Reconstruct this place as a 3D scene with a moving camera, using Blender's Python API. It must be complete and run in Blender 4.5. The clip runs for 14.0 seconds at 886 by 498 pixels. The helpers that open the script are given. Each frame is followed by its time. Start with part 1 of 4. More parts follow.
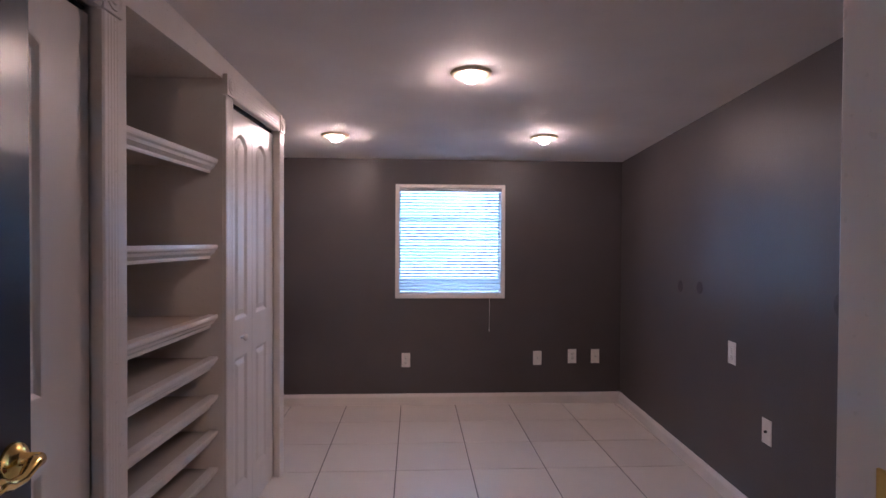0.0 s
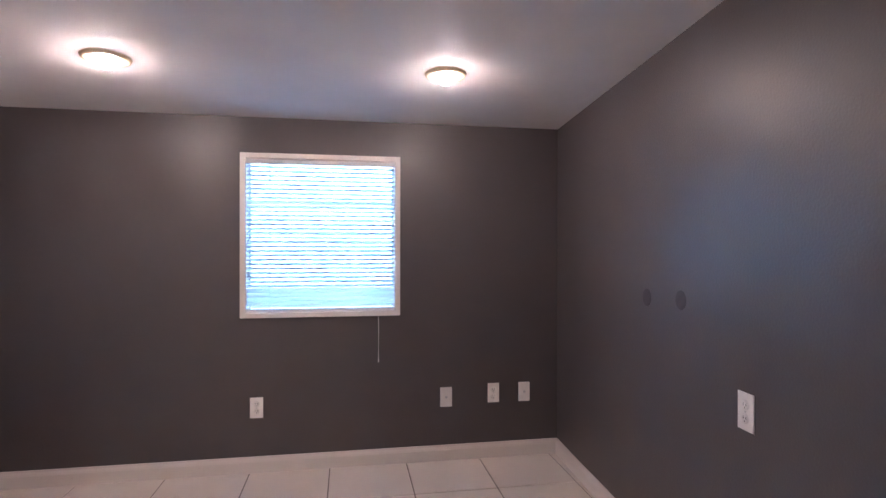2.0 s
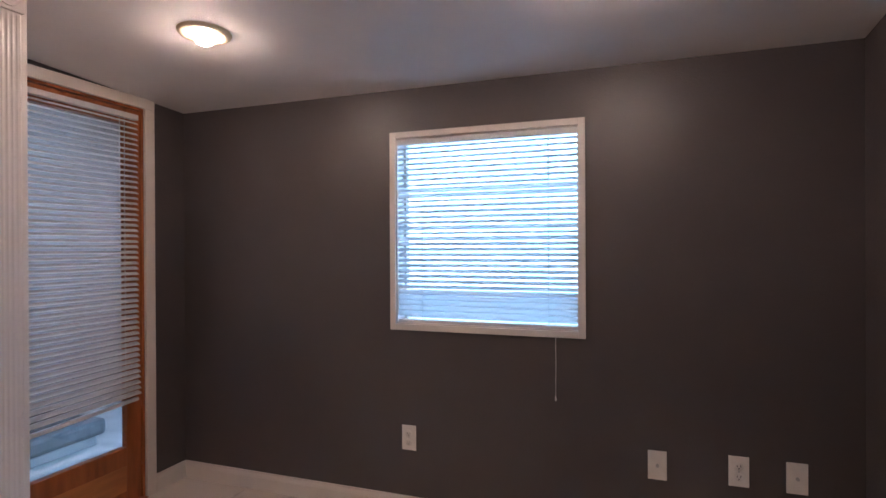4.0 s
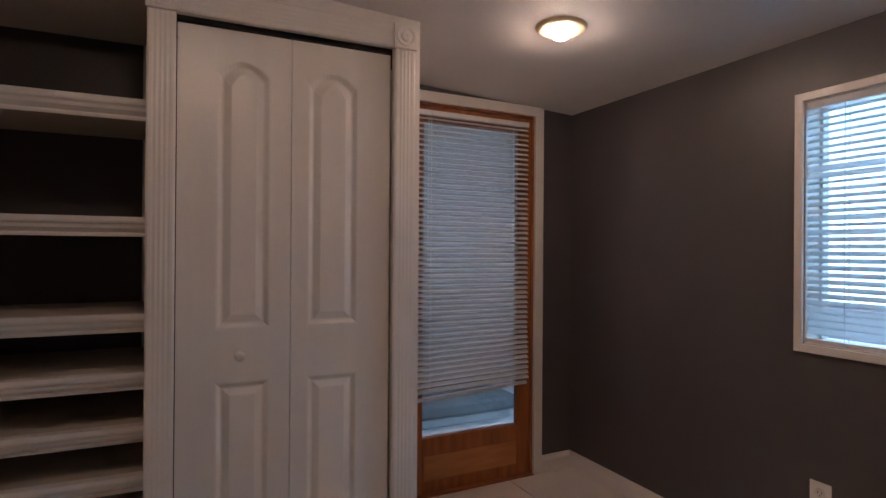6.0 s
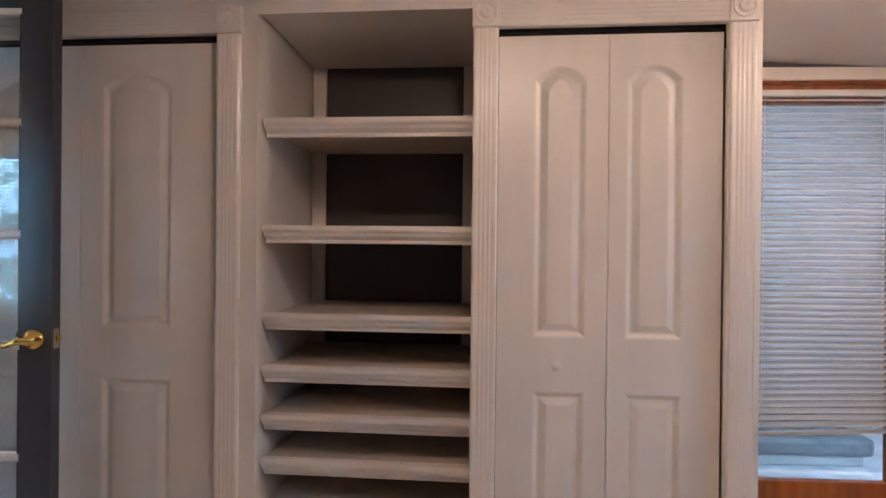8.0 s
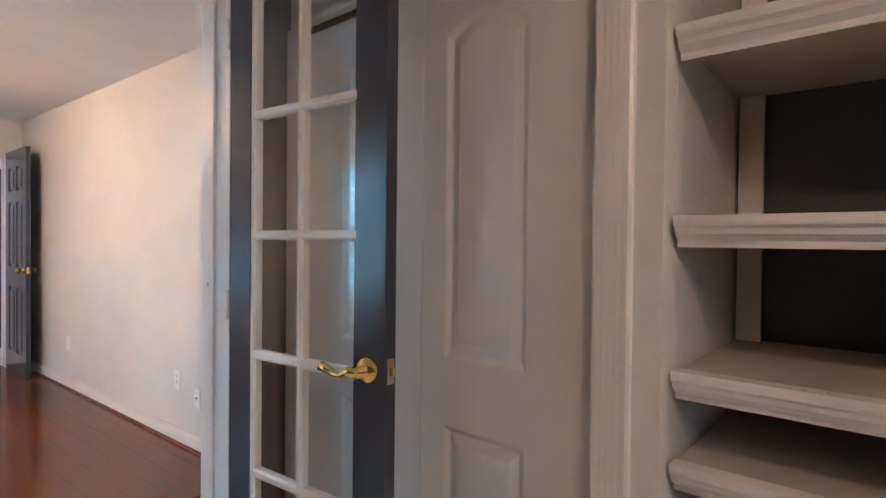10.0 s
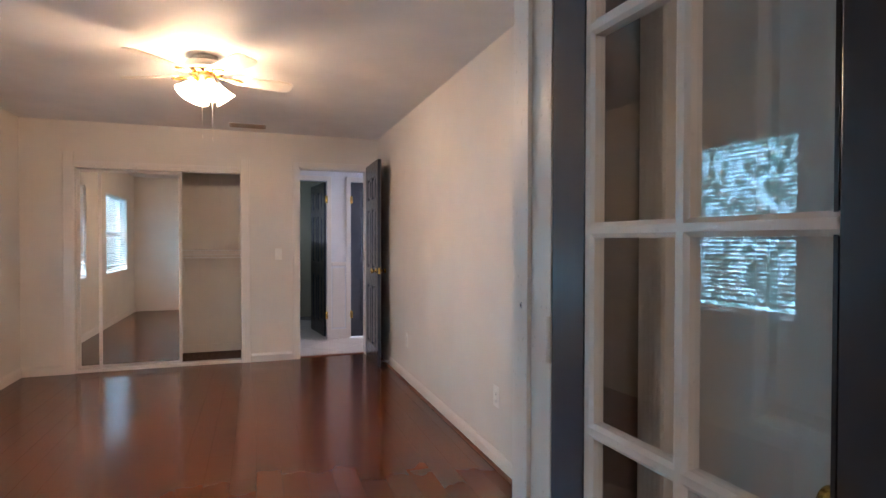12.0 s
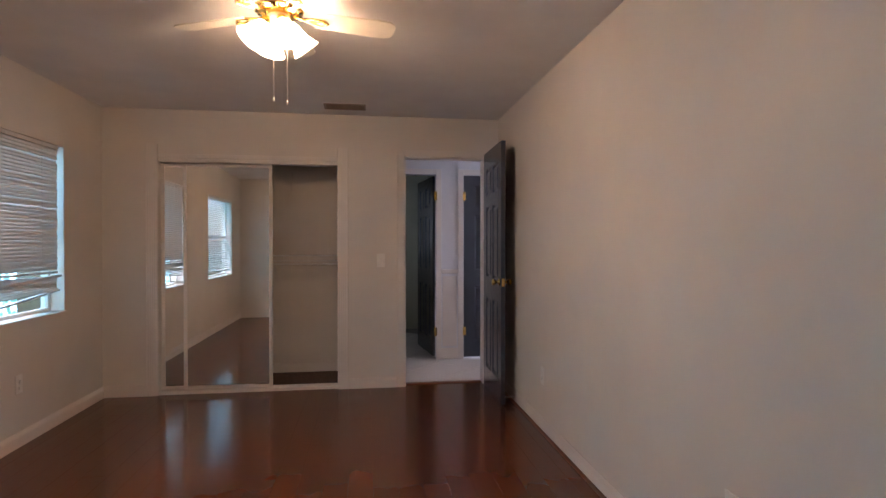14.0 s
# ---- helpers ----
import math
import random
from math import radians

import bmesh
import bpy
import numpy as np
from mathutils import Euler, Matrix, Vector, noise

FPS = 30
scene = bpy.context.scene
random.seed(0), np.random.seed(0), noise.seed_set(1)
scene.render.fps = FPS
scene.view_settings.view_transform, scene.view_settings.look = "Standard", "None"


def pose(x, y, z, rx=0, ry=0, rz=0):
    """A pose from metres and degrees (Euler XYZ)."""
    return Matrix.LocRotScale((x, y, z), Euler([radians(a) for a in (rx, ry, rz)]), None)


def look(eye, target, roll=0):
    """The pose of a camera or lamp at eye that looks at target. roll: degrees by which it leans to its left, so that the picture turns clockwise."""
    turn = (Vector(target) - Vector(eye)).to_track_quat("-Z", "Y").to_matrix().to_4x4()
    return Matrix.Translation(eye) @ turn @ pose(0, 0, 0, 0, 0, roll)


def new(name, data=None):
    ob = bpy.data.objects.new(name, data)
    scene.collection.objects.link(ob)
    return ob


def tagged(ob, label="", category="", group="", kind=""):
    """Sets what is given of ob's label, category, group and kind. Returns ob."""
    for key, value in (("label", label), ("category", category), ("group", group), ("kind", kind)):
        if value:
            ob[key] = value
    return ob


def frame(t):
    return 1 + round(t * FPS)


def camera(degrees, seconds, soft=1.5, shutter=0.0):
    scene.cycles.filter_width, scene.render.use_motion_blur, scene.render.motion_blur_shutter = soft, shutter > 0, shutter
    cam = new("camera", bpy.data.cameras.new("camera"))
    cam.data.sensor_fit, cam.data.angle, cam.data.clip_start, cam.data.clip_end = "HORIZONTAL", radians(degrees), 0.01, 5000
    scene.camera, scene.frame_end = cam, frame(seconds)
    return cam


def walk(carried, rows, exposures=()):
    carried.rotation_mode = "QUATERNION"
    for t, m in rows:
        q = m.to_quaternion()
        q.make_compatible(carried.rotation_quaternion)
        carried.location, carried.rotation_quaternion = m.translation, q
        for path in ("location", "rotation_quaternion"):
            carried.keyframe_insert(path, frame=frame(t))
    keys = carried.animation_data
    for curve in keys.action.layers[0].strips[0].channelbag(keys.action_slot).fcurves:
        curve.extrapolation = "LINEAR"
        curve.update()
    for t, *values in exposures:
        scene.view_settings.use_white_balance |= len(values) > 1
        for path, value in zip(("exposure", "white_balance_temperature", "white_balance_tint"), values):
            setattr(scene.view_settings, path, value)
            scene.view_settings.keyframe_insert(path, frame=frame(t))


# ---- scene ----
cam = camera(78.5, 14.0)
PATH = [
    (0, (0.116, 0.253, 1.323), (0.223, 2.25, 1.293), 0.3),
    (0.5, (0.14, 0.57, 1.327), (0.258, 2.566, 1.296), 0.3),
    (1, (0.234, 0.85, 1.306), (0.498, 2.832, 1.28), 0.3),
    (1.5, (0.373, 1.161, 1.283), (0.705, 3.133, 1.26), 0.1),
    (2, (0.553, 1.474, 1.254), (0.899, 3.444, 1.248), 0.1),
    (2.2, (0.625, 1.586, 1.245), (0.962, 3.558, 1.236), 0.1),
    (4.3, (1.057, 2.374, 1.239), (0.186, 4.174, 1.235), -0.2),
    (4.5, (1.055, 2.412, 1.235), (0.059, 4.146, 1.235), -0.1),
    (5, (1.067, 2.503, 1.226), (-0.245, 4.012, 1.233), -0.0),
    (5.5, (1.124, 2.577, 1.221), (-0.468, 3.788, 1.22), 0.1),
    (6, (1.153, 2.614, 1.211), (-0.639, 3.501, 1.215), 0.4),
    (6.5, (1.139, 2.596, 1.227), (-0.763, 3.215, 1.219), 0.6),
    (7, (1.135, 2.564, 1.235), (-0.829, 2.939, 1.22), 0.8),
    (7.2, (1.13, 2.549, 1.236), (-0.849, 2.843, 1.219), 0.7),
    (9.3, (0.597, 2.369, 1.234), (-1.222, 1.536, 1.228), 0.8),
    (9.5, (0.507, 2.31, 1.247), (-1.252, 1.359, 1.231), 0.7),
    (10, (0.332, 2.141, 1.252), (-1.237, 0.901, 1.222), 0.6),
    (10.5, (0.212, 1.965, 1.254), (-1.194, 0.543, 1.225), 0.5),
    (11, (0.14, 1.808, 1.251), (-1.046, 0.197, 1.221), 0.3),
    (11.5, (0.052, 1.675, 1.252), (-0.854, -0.107, 1.224), 0.3),
    (12, (-0.012, 1.548, 1.244), (-0.661, -0.344, 1.215), 0.1),
    (12.5, (-0.065, 1.308, 1.237), (-0.496, -0.645, 1.211), 0.2),
    (13, (-0.023, 1.019, 1.248), (-0.352, -0.953, 1.225), 0.1),
    (13.5, (-0.036, 0.732, 1.239), (-0.337, -1.245, 1.216), 0.1),
    (14, (-0.097, 0.405, 1.243), (-0.378, -1.575, 1.227), -0.0),
]
EXPOSURES = [
    (0.0, 0.97, 5180, 41), (1.0, 1.40, 5100, 36), (2.0, 1.66, 5000, 33), (4.3, 0.84, 5520, 34), (5.0, 0.62, 5680, 35), (5.5, 0.33, 5680, 32), (6.0, 0.34, 5700, 32), (6.5, 0.62, 5720, 33), (7.2, 1.16, 5750, 33),
    (9.3, 1.78, 5650, 27), (10.5, 1.58, 5680, 27), (11.0, 1.37, 5800, 27), (12.0, 1.06, 5780, 27), (13.0, 0.58, 5880, 30), (14.0, 0.33, 6080, 31),
]
walk(cam, [(t, look(eye, target, roll)) for t, eye, target, roll in PATH], EXPOSURES)

# ---------------------------------------------------------------- world and light
world = bpy.data.worlds.new("world")
scene.world = world
world.use_nodes = True
wn = world.node_tree.nodes
sky = wn.new("ShaderNodeTexSky")
sky.sky_type, sky.sun_disc = "NISHITA", False
sky.sun_elevation, sky.sun_rotation = radians(48), radians(200)
world.node_tree.links.new(sky.outputs[0], wn["Background"].inputs[0])
wn["Background"].inputs[1].default_value = 0.12
sun = new("sun", bpy.data.lights.new("sun", "SUN"))
sun.data.energy, sun.data.angle, sun.data.color = 2.5, radians(0.5), (1, 0.95, 0.88)
sun.matrix_world = look((0, 0, 20), (-6, 14, 0))
WINDOW_GLOW, BULB_GLOW, SHADE_GLOW, FAN_GLOW = 9.0, 125.0, 14.0, 280.0


# ---------------------------------------------------------------- materials
def material(name, colour, rough=0.5, metal=0.0, spread=0.06, scale=6.0, bump=0.0, bump_scale=60.0, stretch=(1, 1, 1),
             per_piece=0.0, coat=0.0, emission=None, strength=0.0, transmission=0.0, rough_spread=0.08, second=None, detail=6.0):
    """Principled paint, wood or metal with two scales of variation."""
    m = bpy.data.materials.new(name)
    m.use_nodes = True
    t = m.node_tree
    p = t.nodes["Principled BSDF"]
    link = t.links.new
    co = t.nodes.new("ShaderNodeTexCoord")
    mp = t.nodes.new("ShaderNodeMapping")
    mp.inputs["Scale"].default_value = stretch
    link(co.outputs["Object"], mp.inputs[0])
    big = t.nodes.new("ShaderNodeTexNoise")
    big.inputs["Scale"].default_value, big.inputs["Detail"].default_value = scale, detail
    link(mp.outputs[0], big.inputs["Vector"])
    fine = t.nodes.new("ShaderNodeTexNoise")
    fine.inputs["Scale"].default_value, fine.inputs["Detail"].default_value = bump_scale, 4
    link(mp.outputs[0], fine.inputs["Vector"])
    ramp = t.nodes.new("ShaderNodeValToRGB")
    dark = second or tuple(c * (1 - 2.2 * spread) for c in colour)
    light = tuple(min(1, c * (1 + spread)) for c in colour)
    ramp.color_ramp.elements[0].color, ramp.color_ramp.elements[1].color = (*dark, 1), (*light, 1)
    ramp.color_ramp.elements[0].position, ramp.color_ramp.elements[1].position = 0.25, 0.7
    link(big.outputs[0], ramp.inputs[0])
    out = ramp.outputs[0]
    if per_piece:
        info = t.nodes.new("ShaderNodeObjectInfo")
        hsv = t.nodes.new("ShaderNodeHueSaturation")
        rng = t.nodes.new("ShaderNodeMapRange")
        rng.inputs["To Min"].default_value, rng.inputs["To Max"].default_value = 1 - per_piece, 1 + per_piece
        link(info.outputs["Random"], rng.inputs[0])
        link(rng.outputs[0], hsv.inputs["Value"])
        link(out, hsv.inputs["Color"])
        out = hsv.outputs[0]
    link(out, p.inputs["Base Color"])
    rr = t.nodes.new("ShaderNodeMapRange")
    rr.inputs["To Min"].default_value, rr.inputs["To Max"].default_value = max(0.02, rough - rough_spread), min(1, rough + rough_spread)
    link(fine.outputs[0], rr.inputs[0])
    link(rr.outputs[0], p.inputs["Roughness"])
    p.inputs["Metallic"].default_value = metal
    p.inputs["Coat Weight"].default_value = coat
    p.inputs["Transmission Weight"].default_value = transmission
    if bump:
        b = t.nodes.new("ShaderNodeBump")
        b.inputs["Strength"].default_value, b.inputs["Distance"].default_value = bump, 0.004
        link(fine.outputs[0], b.inputs["Height"])
        link(b.outputs[0], p.inputs["Normal"])
    if emission:
        p.inputs["Emission Color"].default_value, p.inputs["Emission Strength"].default_value = (*emission, 1), strength
    return m


GREY = material("charcoal_wall_paint", (0.088, 0.078, 0.078), 0.42, spread=0.05, scale=2.5, bump=0.25, bump_scale=120)
CEILING = material("ceiling_paint", (0.80, 0.78, 0.77), 0.75, spread=0.03, scale=3, bump=0.35, bump_scale=160)
CREAM = material("cream_wall_paint", (0.74, 0.69, 0.63), 0.5, spread=0.03, scale=2, bump=0.2, bump_scale=140)
TRIM = material("white_gloss_trim", (0.76, 0.71, 0.66), 0.3, spread=0.018, scale=5, detail=3.0, bump=0.08, bump_scale=90)
LEAF = material("white_door_paint", (0.76, 0.71, 0.66), 0.33, spread=0.03, scale=8, bump=0.1, bump_scale=220, stretch=(1, 1, 0.12))
HALLPAINT = material("hall_paint", (0.74, 0.74, 0.76), 0.5, spread=0.03, scale=3)
OLIVE = material("olive_room_paint", (0.46, 0.43, 0.31), 0.7, spread=0.05, scale=3)
NAVY = material("charcoal_door_gloss", (0.05, 0.055, 0.07), 0.24, spread=0.05, scale=4, bump=0.03, bump_scale=150, rough_spread=0.03)
TILE = material("beige_floor_tile", (0.80, 0.73, 0.66), 0.25, spread=0.012, scale=3.5, bump_scale=5, per_piece=0.025, rough_spread=0.004, detail=2.0)
GROUT = material("dark_grout", (0.20, 0.17, 0.15), 0.9, spread=0.15, scale=20)
PLANK = material("cherry_laminate", (0.118, 0.0325, 0.0125), 0.16, spread=0.02, scale=3, bump_scale=3, stretch=(2, 0.4, 1),
                 per_piece=0.09, second=(0.106, 0.0285, 0.0108), rough_spread=0.0, detail=1.0)
OAK = material("orange_stained_wood", (0.40, 0.125, 0.03), 0.35, spread=0.18, scale=9, bump=0.1, bump_scale=50, stretch=(3, 3, 0.4))


OAK_LIGHT = material("pale_orange_wood", (0.56, 0.22, 0.06), 0.35, spread=0.12, scale=9, bump=0.1, bump_scale=50, stretch=(3, 0.4, 3))


def slat_material(name, through_light):
    """Thin painted slats that let a little daylight through."""
    m = material(name, (0.80, 0.80, 0.80), 0.4, spread=0.02, scale=10)
    t = m.node_tree
    tr = t.nodes.new("ShaderNodeBsdfTranslucent")
    tr.inputs[0].default_value = (0.78, 0.80, 0.82, 1)
    mix = t.nodes.new("ShaderNodeMixShader")
    mix.inputs[0].default_value = through_light
    t.links.new(t.nodes["Principled BSDF"].outputs[0], mix.inputs[1])
    t.links.new(tr.outputs[0], mix.inputs[2])
    t.links.new(mix.outputs[0], t.nodes["Material Output"].inputs[0])
    return m


SLAT = slat_material("white_blind_slat", 0.06)
THIN_SLAT = slat_material("thin_white_blind_slat", 0.75)
BRASS = material("polished_brass", (0.83, 0.57, 0.17), 0.16, metal=1.0, spread=0.05, scale=20)
CHROME = material("steel", (0.6, 0.6, 0.6), 0.3, metal=1.0, spread=0.05, scale=20)
PLASTIC = material("ivory_plastic", (0.86, 0.83, 0.78), 0.35, spread=0.03, scale=20)
RING = material("cream_gold_enamel", (0.78, 0.66, 0.44), 0.35, metal=0.0, spread=0.04)
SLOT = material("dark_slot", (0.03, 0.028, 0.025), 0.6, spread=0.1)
BLADE = material("cream_fan_blade", (0.80, 0.75, 0.66), 0.35, spread=0.03, scale=6)
CARPET = material("brown_carpet", (0.10, 0.055, 0.04), 0.95, spread=0.25, scale=40, bump=0.8, bump_scale=300)
SHOE = material("dark_stained_moulding", (0.17, 0.06, 0.028), 0.4, spread=0.15, scale=12)
SHELFTOP = material("shelf_board", (0.60, 0.52, 0.44), 0.5, spread=0.08, scale=5)
VENT = material("vent_metal", (0.26, 0.20, 0.155), 0.5, spread=0.12, scale=12)
CONCRETE = material("pale_concrete", (0.50, 0.49, 0.475), 0.8, spread=0.12, scale=6, bump=0.4)
PORCH = material("porch_paint", (0.40, 0.38, 0.37), 0.7, spread=0.06, scale=4)
FABRIC = material("grey_cushion", (0.17, 0.165, 0.165), 0.85, spread=0.15, scale=14, bump=0.4)
LAWN = material("lawn", (0.06, 0.10, 0.03), 0.9, spread=0.3, scale=3, bump=0.6)
SMUDGE = material("matte_patch_paint", (0.070, 0.063, 0.064), 0.75, spread=0.1, scale=30)
BULB = material("lit_bulb", (1, 0.9, 0.75), 0.4, emission=(1.0, 0.74, 0.44), strength=BULB_GLOW)
SHADE = material("lit_glass_shade", (1, 0.93, 0.82), 0.4, emission=(1.0, 0.74, 0.44), strength=SHADE_GLOW)
frosted = SHADE.node_tree
clear, blend = frosted.nodes.new("ShaderNodeBsdfTransparent"), frosted.nodes.new("ShaderNodeMixShader")
clear.inputs[0].default_value, blend.inputs[0].default_value = (1, 0.95, 0.86, 1), 0.55
frosted.links.new(frosted.nodes["Principled BSDF"].outputs[0], blend.inputs[1])
frosted.links.new(clear.outputs[0], blend.inputs[2])
frosted.links.new(blend.outputs[0], frosted.nodes["Material Output"].inputs[0])
FAN_BULB = material("lit_fan_bulb", (1, 0.9, 0.75), 0.4, emission=(1.0, 0.74, 0.44), strength=FAN_GLOW)


def glass_material(name, tint=(0.95, 0.97, 0.97)):
    m = bpy.data.materials.new(name)
    m.use_nodes = True
    p = m.node_tree.nodes["Principled BSDF"]
    p.inputs["Base Color"].default_value = (*tint, 1)
    p.inputs["Roughness"].default_value, p.inputs["Transmission Weight"].default_value, p.inputs["IOR"].default_value = 0.0, 1.0, 1.45
    return m


GLASS = glass_material("window_glass")
MIRROR = bpy.data.materials.new("mirror")
MIRROR.use_nodes = True
mp_ = MIRROR.node_tree.nodes["Principled BSDF"]
mp_.inputs["Base Color"].default_value, mp_.inputs["Metallic"].default_value, mp_.inputs["Roughness"].default_value = (0.86, 0.87, 0.86, 1), 1.0, 0.01


def daylight_material(name, low, high, strength, scale=1.2, leaf=None):
    """A plain glowing distance: soft open daylight, or foliage with sky between the leaves."""
    m = bpy.data.materials.new(name)
    m.use_nodes = True
    t = m.node_tree
    t.nodes.remove(t.nodes["Principled BSDF"])
    e = t.nodes.new("ShaderNodeEmission")
    co = t.nodes.new("ShaderNodeTexCoord")
    n1 = t.nodes.new("ShaderNodeTexNoise")
    n1.inputs["Scale"].default_value, n1.inputs["Detail"].default_value = scale, 8 if leaf else 3
    r = t.nodes.new("ShaderNodeValToRGB")
    r.color_ramp.elements[0].color, r.color_ramp.elements[1].color = (*low, 1), (*high, 1)
    r.color_ramp.elements[0].position, r.color_ramp.elements[1].position = 0.40, 0.60
    t.links.new(co.outputs["Object"], n1.inputs["Vector"])
    if leaf:
        mid = r.color_ramp.elements.new(0.50)
        mid.color = (*leaf, 1)
        cells = t.nodes.new("ShaderNodeTexVoronoi")
        cells.inputs["Scale"].default_value = 11
        t.links.new(co.outputs["Object"], cells.inputs["Vector"])
        mix = t.nodes.new("ShaderNodeMix")
        mix.inputs[0].default_value = 0.45
        t.links.new(n1.outputs[0], mix.inputs[2])
        t.links.new(cells.outputs["Distance"], mix.inputs[3])
        t.links.new(mix.outputs[0], r.inputs[0])
    else:
        t.links.new(n1.outputs[0], r.inputs[0])
    t.links.new(r.outputs[0], e.inputs[0])
    e.inputs[1].default_value = strength
    t.links.new(e.outputs[0], t.nodes["Material Output"].inputs[0])
    return m


DAY_A = daylight_material("daylight_garden", (0.26, 0.56, 0.68), (0.40, 0.72, 0.82), WINDOW_GLOW * 0.62)
DAY_LOW = daylight_material("daylight_ground", (0.022, 0.029, 0.040), (0.030, 0.039, 0.052), WINDOW_GLOW)
DAY_B = daylight_material("daylight_trees", (0.02, 0.07, 0.06), (0.34, 0.78, 1.0), WINDOW_GLOW * 1.1, 4.5, (0.10, 0.25, 0.24))
DAY_D = daylight_material("daylight_hall", (0.66, 0.68, 0.70), (0.80, 0.82, 0.86), WINDOW_GLOW * 0.52)
DAY_C = daylight_material("dim_room_fill_glow", (0.35, 0.55, 0.7), (0.75, 0.9, 1.0), WINDOW_GLOW * 0.25)
DAY_P = daylight_material("porch_fill_glow", (0.72, 0.76, 0.80), (0.80, 0.84, 0.88), WINDOW_GLOW * 0.34)


# ---------------------------------------------------------------- mesh helpers
def part(name, bm, mat, parent=None, label="", at=None):
    """Links a bmesh as one mesh object under a thing or a part."""
    me = bpy.data.meshes.new(name)
    bmesh.ops.recalc_face_normals(bm, faces=bm.faces[:])
    bm.to_mesh(me)
    bm.free()
    me.materials.append(mat)
    ob = new(name, me)
    if parent:
        ob.parent = parent
    if at is not None:
        ob.matrix_basis = at
    if label:
        ob["label"] = label
    return ob


def share(name, me, parent, at):
    ob = new(name, me)
    ob.parent = parent
    ob.matrix_basis = at
    return ob


def thing(name, at, label, category, group="", kind=""):
    ob = new(name)
    ob.matrix_basis = at
    ob.empty_display_size = 0.1
    return tagged(ob, label, category, group, kind)


def add_box(bm, a, b, bevel=0.0):
    lo = [min(a[i], b[i]) for i in range(3)]
    hi = [max(a[i], b[i]) for i in range(3)]
    made = bmesh.ops.create_cube(bm, size=1)["verts"]
    for v in made:
        v.co = Vector([lo[i] + (v.co[i] + 0.5) * (hi[i] - lo[i]) for i in range(3)])
    if bevel:
        edges = list({e for v in made for e in v.link_edges})
        bmesh.ops.bevel(bm, geom=edges, offset=bevel, segments=2, affect="EDGES", profile=0.5)
    return bm


def box(a, b, bevel=0.0):
    return add_box(bmesh.new(), a, b, bevel)


def boxes(rows, bevel=0.0):
    bm = bmesh.new()
    for a, b in rows:
        add_box(bm, a, b, bevel)
    return bm


def add_prism(bm, outline, x0, x1):
    """A prism over an outline of (y, z), from x0 to x1."""
    lower = [bm.verts.new((x0, y, z)) for y, z in outline]
    upper = [bm.verts.new((x1, y, z)) for y, z in outline]
    n = len(outline)
    bm.faces.new(lower[::-1])
    bm.faces.new(upper)
    for i in range(n):
        bm.faces.new((lower[i], lower[(i + 1) % n], upper[(i + 1) % n], upper[i]))
    return bm


def run(profile, length, axis="y"):
    """A moulding: a profile of (out, up) swept along one axis from 0 to length."""
    bm = bmesh.new()
    if axis == "y":
        ends = [[bm.verts.new((o, s, u)) for o, u in profile] for s in (0, length)]
    elif axis == "x":
        ends = [[bm.verts.new((s, o, u)) for o, u in profile] for s in (0, length)]
    else:
        ends = [[bm.verts.new((o, u, s)) for o, u in profile] for s in (0, length)]
    n = len(profile)
    bm.faces.new(ends[0][::-1])
    bm.faces.new(ends[1])
    for i in range(n):
        bm.faces.new((ends[0][i], ends[0][(i + 1) % n], ends[1][(i + 1) % n], ends[1][i]))
    return bm


def add_lathe(bm, profile, steps=24, m=Matrix()):
    """Turns a profile of (radius, height) round z."""
    rings = []
    for r, h in profile:
        if r < 1e-5:
            rings.append([bm.verts.new(m @ Vector((0, 0, h)))])
        else:
            rings.append([bm.verts.new(m @ Vector((r * math.cos(math.tau * i / steps), r * math.sin(math.tau * i / steps), h))) for i in range(steps)])
    for a, b in zip(rings, rings[1:]):
        for i in range(steps):
            j = (i + 1) % steps
            if len(a) == 1 and len(b) > 1:
                bm.faces.new((a[0], b[j], b[i]))
            elif len(b) == 1 and len(a) > 1:
                bm.faces.new((a[i], a[j], b[0]))
            elif len(a) > 1:
                bm.faces.new((a[i], a[j], b[j], b[i]))
    return bm


def lathe(profile, steps=24, m=Matrix()):
    bm = add_lathe(bmesh.new(), profile, steps, m)
    for f in bm.faces:
        f.smooth = True
    return bm


def tube(points, radius, steps=10):
    """A round bar along points."""
    bm = bmesh.new()
    rings = []
    pts = [Vector(p) for p in points]
    for i, p in enumerate(pts):
        d = (pts[min(i + 1, len(pts) - 1)] - pts[max(i - 1, 0)]).normalized()
        q = d.to_track_quat("Z", "Y")
        r = radius[i] if isinstance(radius, (list, tuple)) else radius
        rings.append([bm.verts.new(p + q @ Vector((r * math.cos(math.tau * k / steps), r * math.sin(math.tau * k / steps), 0))) for k in range(steps)])
    for a, b in zip(rings, rings[1:]):
        for k in range(steps):
            bm.faces.new((a[k], a[(k + 1) % steps], b[(k + 1) % steps], b[k]))
    bm.faces.new(rings[0][::-1])
    bm.faces.new(rings[-1])
    for f in bm.faces:
        f.smooth = True
    return bm


def structure(name, bm, mat, label="", category="wall", at=None):
    return tagged(part(name, bm, mat, at=at), label, category, kind="structure")


